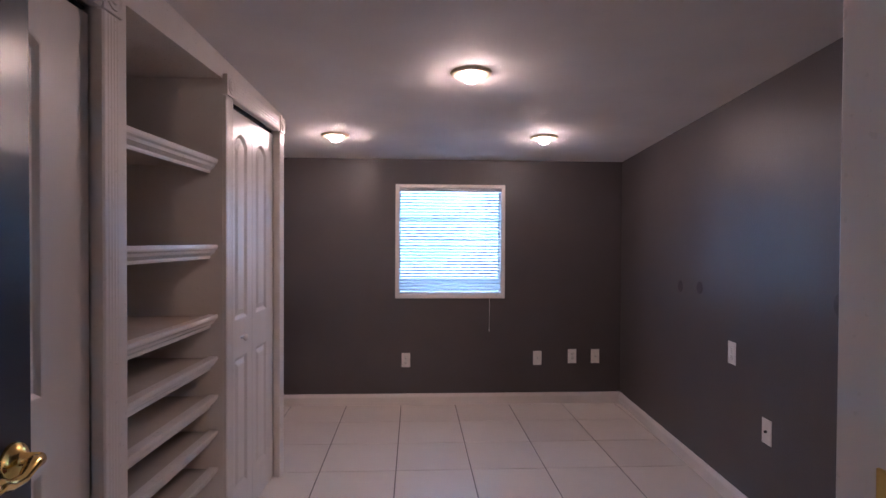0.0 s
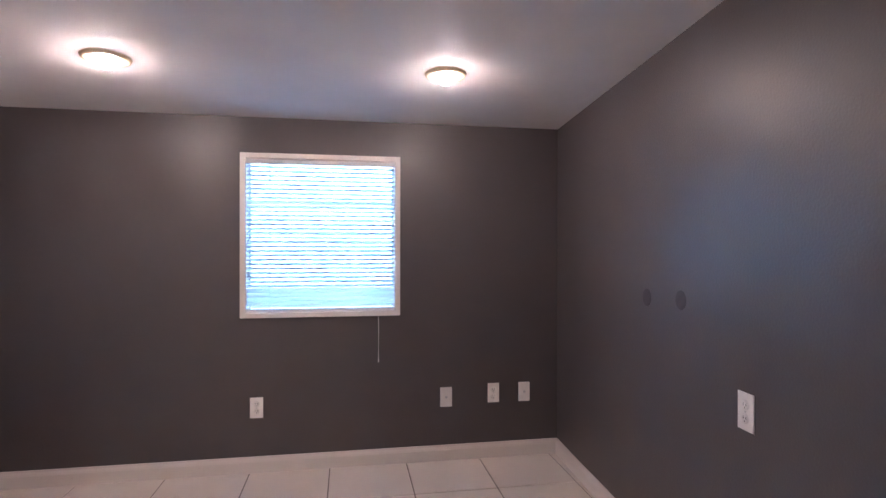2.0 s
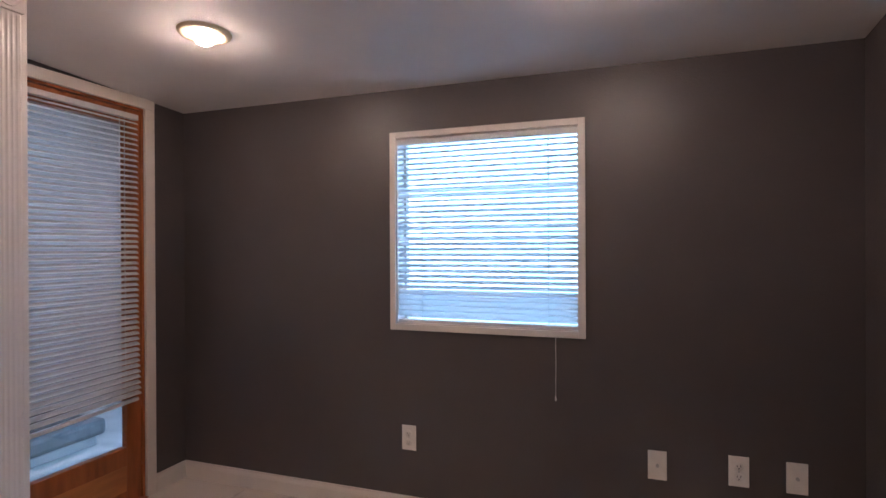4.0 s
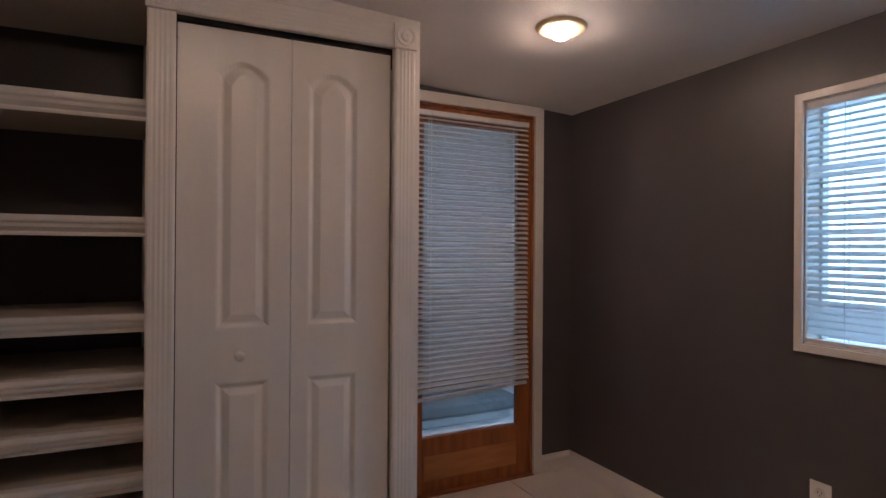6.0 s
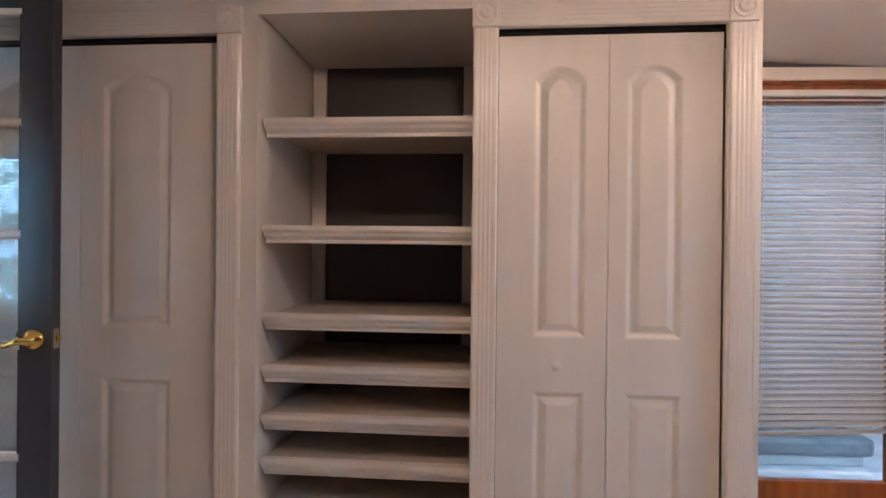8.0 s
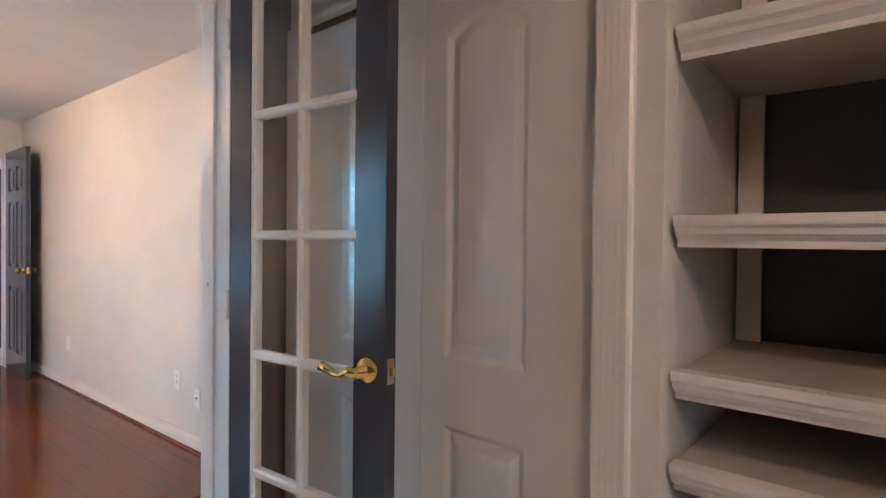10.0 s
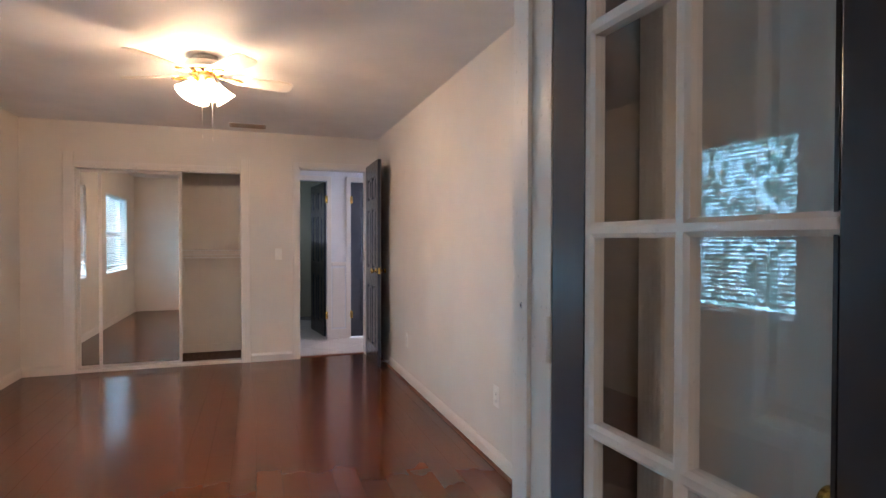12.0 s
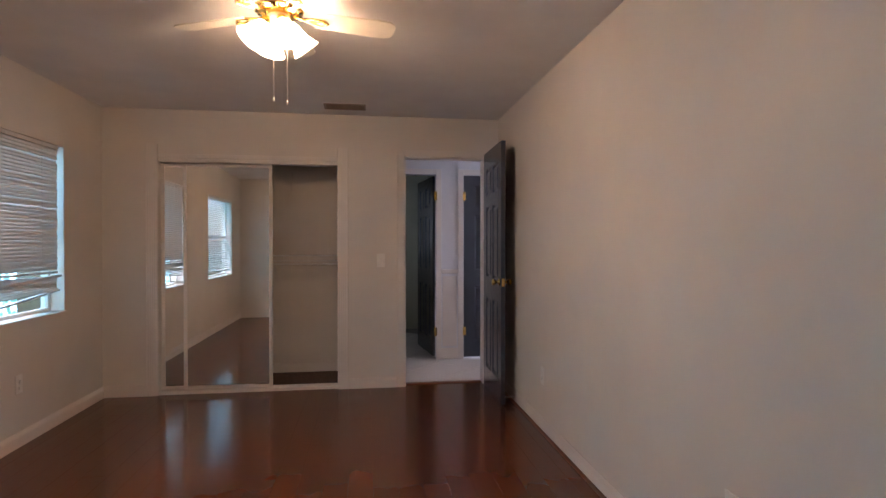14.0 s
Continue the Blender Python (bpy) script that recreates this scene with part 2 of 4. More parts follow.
# ---------------------------------------------------------------- the plan
EDGE = 2.45                       # top of the walls, above the ceilings
FAR, LEFT_A = 4.62, -1.27         # charcoal room: window wall and alcove wall
DOOR_A, DOOR_B = 0.63, 0.47       # the wall between the rooms
RIGHT_B, LEFT_B, FAR_B, CEIL_B = -1.265, 2.02, -4.335, 2.357
HALL_BACK = -5.43
CL = pose(-0.655, 2.95, 0, 0, 0, -2.3)      # closet front: x out of it, y along it
RW = pose(1.8155, 4.62, 0, 0, 0, -2.58)     # right wall of the charcoal room


def ceil_a(y):
    return 1.976 + 0.0472 * (4.615 - y)


def wall_with_hole(axis, at, depth, lo, hi, z0, z1, holes):
    """A wall across one axis, from lo to hi, with rectangular holes (lo, hi, z0, z1) going through it."""
    rows = []
    cuts = sorted(holes)
    edge = lo
    for a, b, c, d in cuts:
        rows.append((edge, a, z0, z1))
        if c > z0:
            rows.append((a, b, z0, c))
        if d < z1:
            rows.append((a, b, d, z1))
        edge = b
    rows.append((edge, hi, z0, z1))
    bm = bmesh.new()
    for a, b, c, d in rows:
        if axis == "y":
            add_box(bm, (a, at, c), (b, at + depth, d))
        else:
            add_box(bm, (at, a, c), (at + depth, b, d))
    return bm


# charcoal room
WIN_A = (-0.005, 0.824, 0.888, 1.748)
structure("wall_north", wall_with_hole("y", FAR, 0.15, LEFT_A - 0.12, 2.1, 0, EDGE, [WIN_A]), GREY, "charcoal painted wall with a blind-covered window")
EXT = (3.60, 4.36, 0.0, 1.938)
structure("wall_west", wall_with_hole("x", LEFT_A, -0.12, DOOR_A, FAR, 0, EDGE, [EXT]), GREY, "charcoal painted alcove wall with a glazed door")
structure("wall_east", box((0, -3.985, 0), (0.14, 0.1, EDGE)), GREY, "charcoal painted wall with outlet plates and dull patches", at=RW)
OPEN = (-0.545, 0.425)
structure("wall_between", wall_with_hole("y", DOOR_B + 0.003, DOOR_A - DOOR_B - 0.006, -1.5, 2.2, 0, EDGE, [(OPEN[0] - 0.02, OPEN[1] + 0.02, 0, 2.07)]), CREAM, "wall between the two rooms with a doorway")
structure("wall_between_paint", wall_with_hole("y", DOOR_A - 0.003, 0.004, LEFT_A, 1.66, 0, ceil_a(DOOR_A), [(OPEN[0] - 0.02, OPEN[1] + 0.02, 0, 2.07)]), GREY, "charcoal paint on the doorway wall")
bm = bmesh.new()
for y, z in ((DOOR_A, ceil_a(DOOR_A)), (FAR, ceil_a(FAR))):
    for x in (LEFT_A - 0.05, 1.9):
        for up in (0, 0.06):
            bm.verts.new((x, y, z + up))
bmesh.ops.convex_hull(bm, input=bm.verts[:])
structure("ceiling_charcoal_room", bm, CEILING, "sloping pale ceiling with recessed lights", "ceiling")
structure("floor_charcoal_room", box((LEFT_A - 0.1, 0.55, -0.12), (2.0, FAR + 0.1, -0.006)), GROUT, "beige square floor tiles with dark grout", "floor")

# cream bedroom
WIN_B1 = (-3.78, -2.43, 0.765, 1.935)
WIN_B2 = (-1.40, -0.10, 0.765, 1.935)
structure("wall_bedroom_west", box((RIGHT_B, FAR_B - 0.12, 0), (RIGHT_B - 0.12, DOOR_B, EDGE)), CREAM, "long plain cream bedroom wall")
structure("wall_bedroom_east", wall_with_hole("x", LEFT_B, 0.16, FAR_B, DOOR_B, 0, EDGE, [WIN_B1, WIN_B2]), CREAM, "cream bedroom wall with two windows")
CLOSET_B = (0.145, 1.592, 0.0, 1.955)
DOOR_H = (-1.13, -0.43, 0.0, 2.012)
structure("wall_bedroom_south", wall_with_hole("y", FAR_B, -0.115, RIGHT_B, LEFT_B + 0.16, 0, EDGE, [CLOSET_B, DOOR_H]), CREAM, "cream bedroom wall with a mirrored closet and a doorway")
structure("ceiling_bedroom", box((RIGHT_B - 0.1, FAR_B - 0.1, CEIL_B), (LEFT_B + 0.1, DOOR_B + 0.05, CEIL_B + 0.06)), CEILING, "flat pale bedroom ceiling", "ceiling")
structure("floor_bedroom", box((RIGHT_B - 0.05, FAR_B - 0.115, -0.12), (LEFT_B + 0.05, 0.55, -0.006)), SLOT, "glossy cherry laminate plank floor", "floor")

# closet behind the mirrors
structure("closet_shell", boxes([((-0.02, -5.02, 0), (1.74, -4.98, 2.3)), ((-0.06, -5.02, 0), (-0.02, -4.45, 2.3)), ((1.74, -5.02, 0), (1.78, -4.45, 2.3)),
                                 ((-0.06, -5.02, 2.26), (1.78, -4.45, 2.3))]), CREAM, "cream walls inside the mirrored closet")
structure("closet_carpet", box((-0.02, -4.98, -0.1), (1.74, -4.45, 0.012)), CARPET, "dark brown carpet inside the closet", "floor")
structure("baseboard_closet", box((-0.02, -4.98, 0.012), (1.74, -4.966, 0.10), 0.004), TRIM, "cream closet baseboard", "baseboard")

# hall and the dark room past it
HOLE_R = (-0.85, -0.12, 0.0, 2.0)
HOLE_D = (-1.90, -1.15, 0.0, 2.0)
structure("wall_hall", wall_with_hole("y", HALL_BACK, -0.1, -2.3, 0.35, 0, EDGE, [HOLE_R, HOLE_D]), HALLPAINT, "white hall wall with two doorways")
structure("hall_ends", boxes([((-2.36, HALL_BACK, 0), (-2.3, -5.25, EDGE)), ((-2.36, -4.62, 0), (-2.3, FAR_B - 0.115, EDGE)), ((-2.36, -5.25, 0), (-2.3, -4.62, 0.7)), ((-2.36, -5.25, 2.1), (-2.3, -4.62, EDGE)), ((0.29, HALL_BACK, 0), (0.35, -5.02, EDGE)), ((-0.10, -5.02, 0), (-0.06, FAR_B - 0.115, EDGE)),
                              ((-0.06, -5.06, 0), (0.35, -5.02, EDGE)), ((-2.3, FAR_B - 0.115, 0), (RIGHT_B, FAR_B - 0.06, EDGE))]), HALLPAINT, "white hall walls")
structure("ceiling_hall", box((-2.36, HALL_BACK - 2.4, 2.36), (0.35, FAR_B - 0.115, 2.42)), CEILING, "white hall ceiling", "ceiling")
structure("floor_hall", box((-2.3, HALL_BACK - 2.4, -0.12), (0.35, FAR_B - 0.115, -0.006)), GROUT, "pale hall floor tiles", "floor")
# the opening in its east side is added, out of view, to admit light
structure("wall_dark_room", boxes([((-1.05, -7.6, 0), (-1.0, HALL_BACK - 0.1, EDGE)), ((0.1, -6.8, 0), (0.15, HALL_BACK - 0.1, EDGE)), ((0.1, -7.6, 0), (0.15, -7.2, EDGE)), ((0.1, -7.2, 0), (0.15, -6.8, 1.2)), ((0.1, -7.2, 1.9), (0.15, -6.8, EDGE)), ((-1.05, -7.66, 0), (0.15, -7.6, EDGE))]), OLIVE, "olive walls of a dim room")

# outside
structure("ground", box((-60, -60, -0.4), (60, 60, -0.2)), LAWN, "lawn round the house", "ground")
structure("backdrop_north", box((-2.6, 6.9, 0.86), (3.6, 6.92, 4.2)), DAY_A, "bright daylight beyond the window", "backdrop")
structure("backdrop_north_low", box((-2.6, 6.9, -0.2), (3.6, 6.92, 0.855)), DAY_LOW, "shaded ground beyond the window", "backdrop")
structure("backdrop_east", box((4.2, -7.0, -0.2), (4.22, 3.5, 3.8)), DAY_B, "bright trees and sky beyond the windows", "backdrop")
structure("porch_floor", box((-3.6, 2.2, -0.15), (LEFT_A - 0.12, 6.4, -0.02)), CONCRETE, "pale concrete porch floor", "floor")
structure("porch_wall", boxes([((-3.6, 2.2, -0.02), (-3.5, 6.4, 2.5)), ((-3.6, 2.1, -0.02), (LEFT_A - 0.12, 2.2, 2.5)),
                               ((-3.6, 6.4, -0.02), (-3.2, 6.5, 2.5)), ((-1.7, 6.4, -0.02), (LEFT_A - 0.12, 6.5, 2.5)), ((-3.2, 6.4, -0.02), (-1.7, 6.5, 0.8)), ((-3.2, 6.4, 2.1), (-1.7, 6.5, 2.5)),
                               ((-3.6, 2.1, 2.5), (LEFT_A - 0.12, 6.5, 2.56))]), PORCH, "grey walls of an enclosed porch")
structure("backdrop_hall", box((-3.2, -6.4, -0.2), (-3.18, -3.4, 3.2)), DAY_D, "daylight beyond the hall window", "backdrop")
# added glow past that unseen opening, only to brighten the olive room
structure("backdrop_south_fill", box((0.6, -8.2, -0.2), (0.62, -5.9, 3.0)), DAY_C, "glowing sheet added beyond an unseen opening to light the dim room", "backdrop")
# glow added behind the out-of-view porch opening, to light the porch
structure("backdrop_porch_fill", box((-3.4, 6.7, 0.6), (-1.5, 6.72, 2.4)), DAY_P, "glowing sheet added beyond the unseen porch opening", "backdrop")

# closet front of the charcoal room: face above the openings, the end and the part over the bay
for y0, y1, z0 in ((-2.30, -1.24, 1.925), (-1.24, -0.414, 1.985), (-0.414, 0.452, 1.925)):
    structure("closet_header", box((-0.02, y0, z0), (0.0, y1, EDGE)), TRIM, "white board above the closet opening", "closet", at=CL)
for y0, y1, z1 in ((-2.30, -2.225, 1.925), (-1.24, -1.11, 1.985), (-0.414, -0.345, 1.925), (0.354, 0.452, 1.925)):
    structure("closet_stile", box((-0.02, y0, 0), (0.0, y1, z1)), TRIM, "white upright of the closet front", "closet", at=CL)
structure("closet_end", box((-0.60, 0.43, 0), (-0.02, 0.452, EDGE)), TRIM, "white end of the built-in closet", "closet", at=CL)
structure("closet_partitions", boxes([((-0.60, -0.414, 0), (-0.02, -0.396, EDGE)), ((-0.56, -1.13, 0), (-0.02, -1.11, EDGE))]), TRIM, "white closet side walls", "closet", at=CL)


# ---------------------------------------------------------------- baseboards and trim
BASE = [(0, 0), (0.014, 0), (0.014, 0.062), (0.011, 0.072), (0.006, 0.082), (0.004, 0.09), (0, 0.09)]


def baseboard(name, x, y, turn, length, label):
    """A baseboard whose face looks along its own x."""
    return structure(name, run(BASE, length), TRIM, label, "baseboard", pose(x, y, 0, 0, 0, turn))


baseboard("baseboard_north", LEFT_A, FAR - 0.0, -90, 3.09, "white baseboard along the charcoal wall")
tagged(structure("baseboard_east", run([(-a, b) for a, b in BASE], 3.99), TRIM, "white baseboard along the charcoal wall", "baseboard", RW @ pose(0, -3.99, 0)))
baseboard("baseboard_west", LEFT_A, 4.418, 0, FAR - 4.418, "short white baseboard in the alcove")
baseboard("baseboard_bedroom_west", RIGHT_B, FAR_B + 0.0, 0, DOOR_B - FAR_B, "cream bedroom baseboard")
structure("shoe_mould", run([(0.014, 0), (0.028, 0), (0.026, 0.008), (0.02, 0.014), (0.014, 0.016)], DOOR_B - FAR_B), SHOE, "stained quarter-round moulding at the floor", "trim", pose(RIGHT_B, FAR_B, 0))
structure("baseboard_bedroom_east", run([(-a, b) for a, b in BASE], DOOR_B - FAR_B), TRIM, "cream bedroom baseboard", "baseboard", pose(LEFT_B, FAR_B, 0))
for x0, x1 in ((-0.355, 0.045), (1.665, LEFT_B)):
    structure("baseboard_bedroom_south", run([(a, b) for a, b in BASE], x1 - x0, "x"), TRIM, "cream bedroom baseboard", "baseboard", pose(x0, FAR_B, 0))

# casing of the bedroom doorway, flush and plain
structure("trim_bedroom_door", boxes([((DOOR_H[1] - 0.012, FAR_B - 0.113, 0), (DOOR_H[1] + 0.0, FAR_B - 0.002, 2.0)), ((DOOR_H[1], FAR_B, 0), (DOOR_H[1] + 0.062, FAR_B + 0.013, 2.07)),
                                      ((DOOR_H[0], FAR_B, 2.012), (DOOR_H[1], FAR_B + 0.013, 2.07)), ((DOOR_H[0], FAR_B - 0.113, 2.0), (DOOR_H[1] - 0.012, FAR_B - 0.002, 2.012))], 0.002),
          TRIM, "cream casing of the bedroom doorway", "trim")
structure("threshold", box((DOOR_H[0], FAR_B - 0.115, -0.005), (DOOR_H[1], FAR_B - 0.06, 0.008), 0.003), SHOE, "wooden strip between planks and tiles", "trim")

# jambs of the doorway between the rooms, with a stop
jamb = [((OPEN[0] - 0.02, DOOR_B - 0.002, 0), (OPEN[0], DOOR_A + 0.002, 2.05)), ((OPEN[1], DOOR_B - 0.002, 0), (OPEN[1] + 0.02, DOOR_A + 0.002, 2.05)),
        ((OPEN[0] - 0.02, DOOR_B - 0.002, 2.05), (OPEN[1] + 0.02, DOOR_A + 0.002, 2.07)),
        ((OPEN[0], DOOR_B + 0.03, 0), (OPEN[0] + 0.010, DOOR_B + 0.085, 2.05)), ((OPEN[1] - 0.010, DOOR_B + 0.03, 0), (OPEN[1], DOOR_B + 0.085, 2.05)),
        ((OPEN[0] - 0.075, DOOR_A + 0.002, 0), (OPEN[0] - 0.012, DOOR_A + 0.012, 2.11)), ((OPEN[1] + 0.012, DOOR_A + 0.002, 0), (OPEN[1] + 0.075, DOOR_A + 0.012, 2.11)),
        ((OPEN[0] - 0.012, DOOR_A + 0.002, 2.055), (OPEN[1] + 0.012, DOOR_A + 0.012, 2.11))]
structure("trim_doorway", boxes(jamb, 0.0015), TRIM, "white jamb and casing of the doorway", "trim")
strike = thing("strike_plate", pose(OPEN[1] - 0.002, 0.565, 1.12), "small brass strike plate on the door jamb", "strike plate")
part("plate", boxes([((-0.002, -0.028, -0.055), (0.001, 0.028, 0.055))], 0.0008), BRASS, strike)
part("latch_hole", box((-0.0026, -0.012, -0.02), (-0.0021, 0.012, 0.02)), SLOT, strike)
strike2 = thing("strike_plate", pose(OPEN[0] + 0.0105, 0.528, 1.11), "tiny steel strike plate on the door stop", "strike plate")
part("plate", box((-0.001, -0.004, -0.006), (0.001, 0.004, 0.006), 0.0004), CHROME, strike2)
part("latch_hole", box((0.0012, -0.0015, -0.003), (0.0016, 0.0015, 0.003)), SLOT, strike2)


# ---------------------------------------------------------------- doors with raised panels
def arch(y0, y1, z0, z1, rise, inset=0.0, steps=12):
    """Outline of a panel whose top may be a low arch."""
    y0, y1, z0, z1 = y0 + inset, y1 - inset, z0 + inset, z1 - inset
    pts = [(y0, z0), (y1, z0), (y1, z1)]
    if rise:
        pts += [(y1 + (y0 - y1) * k / steps, z1 + rise * 4 * (k / steps) * (1 - k / steps)) for k in range(1, steps)]
    pts.append((y0, z1))
    return pts


def raised_panels(width, height, thick, panels):
    """The front of a door leaf: stiles and rails, sloping mouldings and raised fields. Panels: (y0, y1, z0, z1, rise)."""
    frame_bm = bmesh.new()
    add_box(frame_bm, (-thick, 0, 0), (-0.012, width, height))
    outer = [(0, 0), (width, 0), (width, height), (0, height)]
    # front skin, split into upright bands at each column of panels
    cols = sorted({(p[0], p[1]) for p in panels})
    edge = 0.0

    def skin(pts):
        add_prism(frame_bm, pts, -0.012, 0.0)
    for y0, y1 in cols:
        skin([(edge, 0), (y0, 0), (y0, height), (edge, height)])
        low = 0.0
        for p in sorted(q for q in panels if (q[0], q[1]) == (y0, y1)):
            skin([(y0, low), (y1, low), (y1, p[2]), (y0, p[2])])
            low = p[3]
            if p[4]:
                top = arch(*p)[2:]
                skin([(y1, p[3] + p[4] + 0.02), (y0, p[3] + p[4] + 0.02)] + top[::-1])
                low = p[3] + p[4] + 0.02
        skin([(y0, low), (y1, low), (y1, height), (y0, height)])
        edge = y1
    skin([(edge, 0), (width, 0), (width, height), (edge, height)])
    fields = []
    for p in panels:
        f = bmesh.new()
        rings = []
        for inset, depth in ((-0.001, 0.0005), (0.004, -0.0005), (0.016, -0.0095), (0.021, -0.0100), (0.042, -0.0015), (0.044, -0.0012)):
            rings.append([f.verts.new((depth, y, z)) for y, z in arch(*p, inset=inset)])
        n = len(rings[0])
        for a, b in zip(rings, rings[1:]):
            for k in range(n):
                f.faces.new((a[k], a[(k + 1) % n], b[(k + 1) % n], b[k]))
        f.faces.new(rings[-1])
        fields.append(f)
    return frame_bm, fields


def panel_leaf(parent, at, width, height, thick, panels, mat, name="leaf"):
    frame_bm, fields = raised_panels(width, height, thick, panels)
    leaf = part(name, frame_bm, mat, parent, at=at)
    for f in fields:
        part("raised_panel", f, mat, leaf)
    return leaf


def bifold(y0, y1, width_sign, top, label, knob_at):
    w = (y1 - y0) / 2
    door = thing("bifold_door", CL @ pose(-0.018, y0, 0), label, "closet door", "bifold closet doors")
    side = 0.27 * w
    for k in range(2):
        a, b = (0.33 * w, 0.80 * w) if k == 0 else (0.155 * w, 0.65 * w)
        panel_leaf(door, pose(-0.004, k * w + 0.00125, 0.012), w - 0.0025, top - 0.012, 0.03,
                   [(a, b, 0.945, 1.755, 0.042), (a, b, 0.16, 0.775, 0.0)], LEAF)
    if knob_at:
        part("knob", lathe([(0, 0.034), (0.010, 0.033), (0.016, 0.026), (0.015, 0.018), (0.007, 0.012), (0.007, 0.0)], 20, Matrix.Rotation(radians(90), 4, "Y")), LEAF, door, at=pose(-0.003, knob_at[0], knob_at[1]))
    part("track", box((-0.03, 0.0, top + 0.012), (-0.012, y1 - y0, top + 0.02)), SLOT, door, "dark track above the leaves")
    return door


bifold(-0.335, 0.350, 1, 1.903, "white bifold closet door with arched raised panels", (0.185, 0.872))
bifold(-2.222, -1.243, 1, 1.903, "white wide bifold closet door with raised panels", None)
# near-black sheets that stand in for the shade in the gaps over the doors
structure("closet_gap_shade", boxes([((-0.10, -2.22, 1.88), (-0.09, -1.23, 2.0)), ((-0.10, -0.396, 1.88), (-0.09, 0.43, 2.0))]), SLOT, "dark sheet standing in for shade above the closet doors", "closet", at=CL)


def fluted(length, width, axis):
    """A fluted casing board: three round grooves along its face."""
    pts = [(0, 0), (0.012, 0), (0.016, 0.006)]
    n = 4
    for k in range(n):
        c = 0.012 + (width - 0.024) * (k + 0.5) / n
        g = (width - 0.024) / n * 0.40
        pts += [(0.016, c - g), (0.0152, c - g * 0.5), (0.0150, c), (0.0152, c + g * 0.5), (0.016, c + g)]
    pts += [(0.016, width - 0.006), (0.012, width), (0, width)]
    if axis == "z":
        return run(pts, length, "z")
    return run(pts, length, "y")


def rosette(size):
    bm = box((0, 0, 0), (0.021, size, size), 0.002)
    m = Matrix.Translation((0.021, size / 2, size / 2)) @ Matrix.Rotation(radians(90), 4, "Y")
    return add_lathe(bm, [(size * 0.40, -0.001), (size * 0.38, 0.004), (size * 0.30, 0.001), (size * 0.22, 0.001), (size * 0.18, 0.005), (size * 0.08, 0.006), (0, 0.004)], 20, m)


def closet_casing(y0, y1, blocks, head=(1.918, 2.012)):
    """Fluted uprights, a fluted head and corner blocks round a closet opening."""
    c = thing("closet_casing", CL @ pose(0.0005, 0, 0), "white fluted casing with rosette corner blocks", "trim", "closet casings")
    w = 0.078
    for y in (y0 - w, y1):
        part("upright", fluted(head[0], w, "z"), TRIM, c, at=pose(0, y, 0))
    part("head", fluted(y1 - y0, head[1] - head[0] - 0.012, "y"), TRIM, c, at=pose(0, y0, head[0] + 0.004))
    for y in blocks:
        part("corner_block", rosette(0.086), TRIM, c, at=pose(0, y - 0.004, head[0] + 0.002))
    return c


closet_casing(-0.336, 0.352, (-0.336 - 0.078, 0.352))
closet_casing(-2.222, -1.243, (-1.243,))

# ---------------------------------------------------------------- shelf bay
unit = thing("shelf_unit", CL, "white built-in shoe shelves with moulded fronts, empty", "shelf")
Y0, Y1 = -1.102, -0.414
part("top_board", box((-0.55, Y0, 1.987), (-0.022, Y1, 2.0)), TRIM, unit)
for y in (Y0, Y1 - 0.055):
    part("back_strip", box((-0.548, y, 0), (-0.53, y + 0.055, 1.986)), TRIM, unit)
CROWN = [(0, 0), (0.004, 0), (0.006, 0.006), (0.006, 0.012), (0.014, 0.018), (0.022, 0.024), (0.026, 0.034), (0.034, 0.040), (0.036, 0.046), (0.036, 0.058), (0, 0.058)]
for low in (1.596, 1.245, 0.957, 0.783, 0.624, 0.476, 0.322, 0.168, 0.02):
    board = part("shelf", box((-0.55, Y0 + 0.001, low + 0.030), (-0.056, Y1 - 0.001, low + 0.050)), SHELFTOP, unit)
    part("moulding", run(CROWN, Y1 - Y0 - 0.004), TRIM, board, at=pose(-0.056, Y0 + 0.002, low))


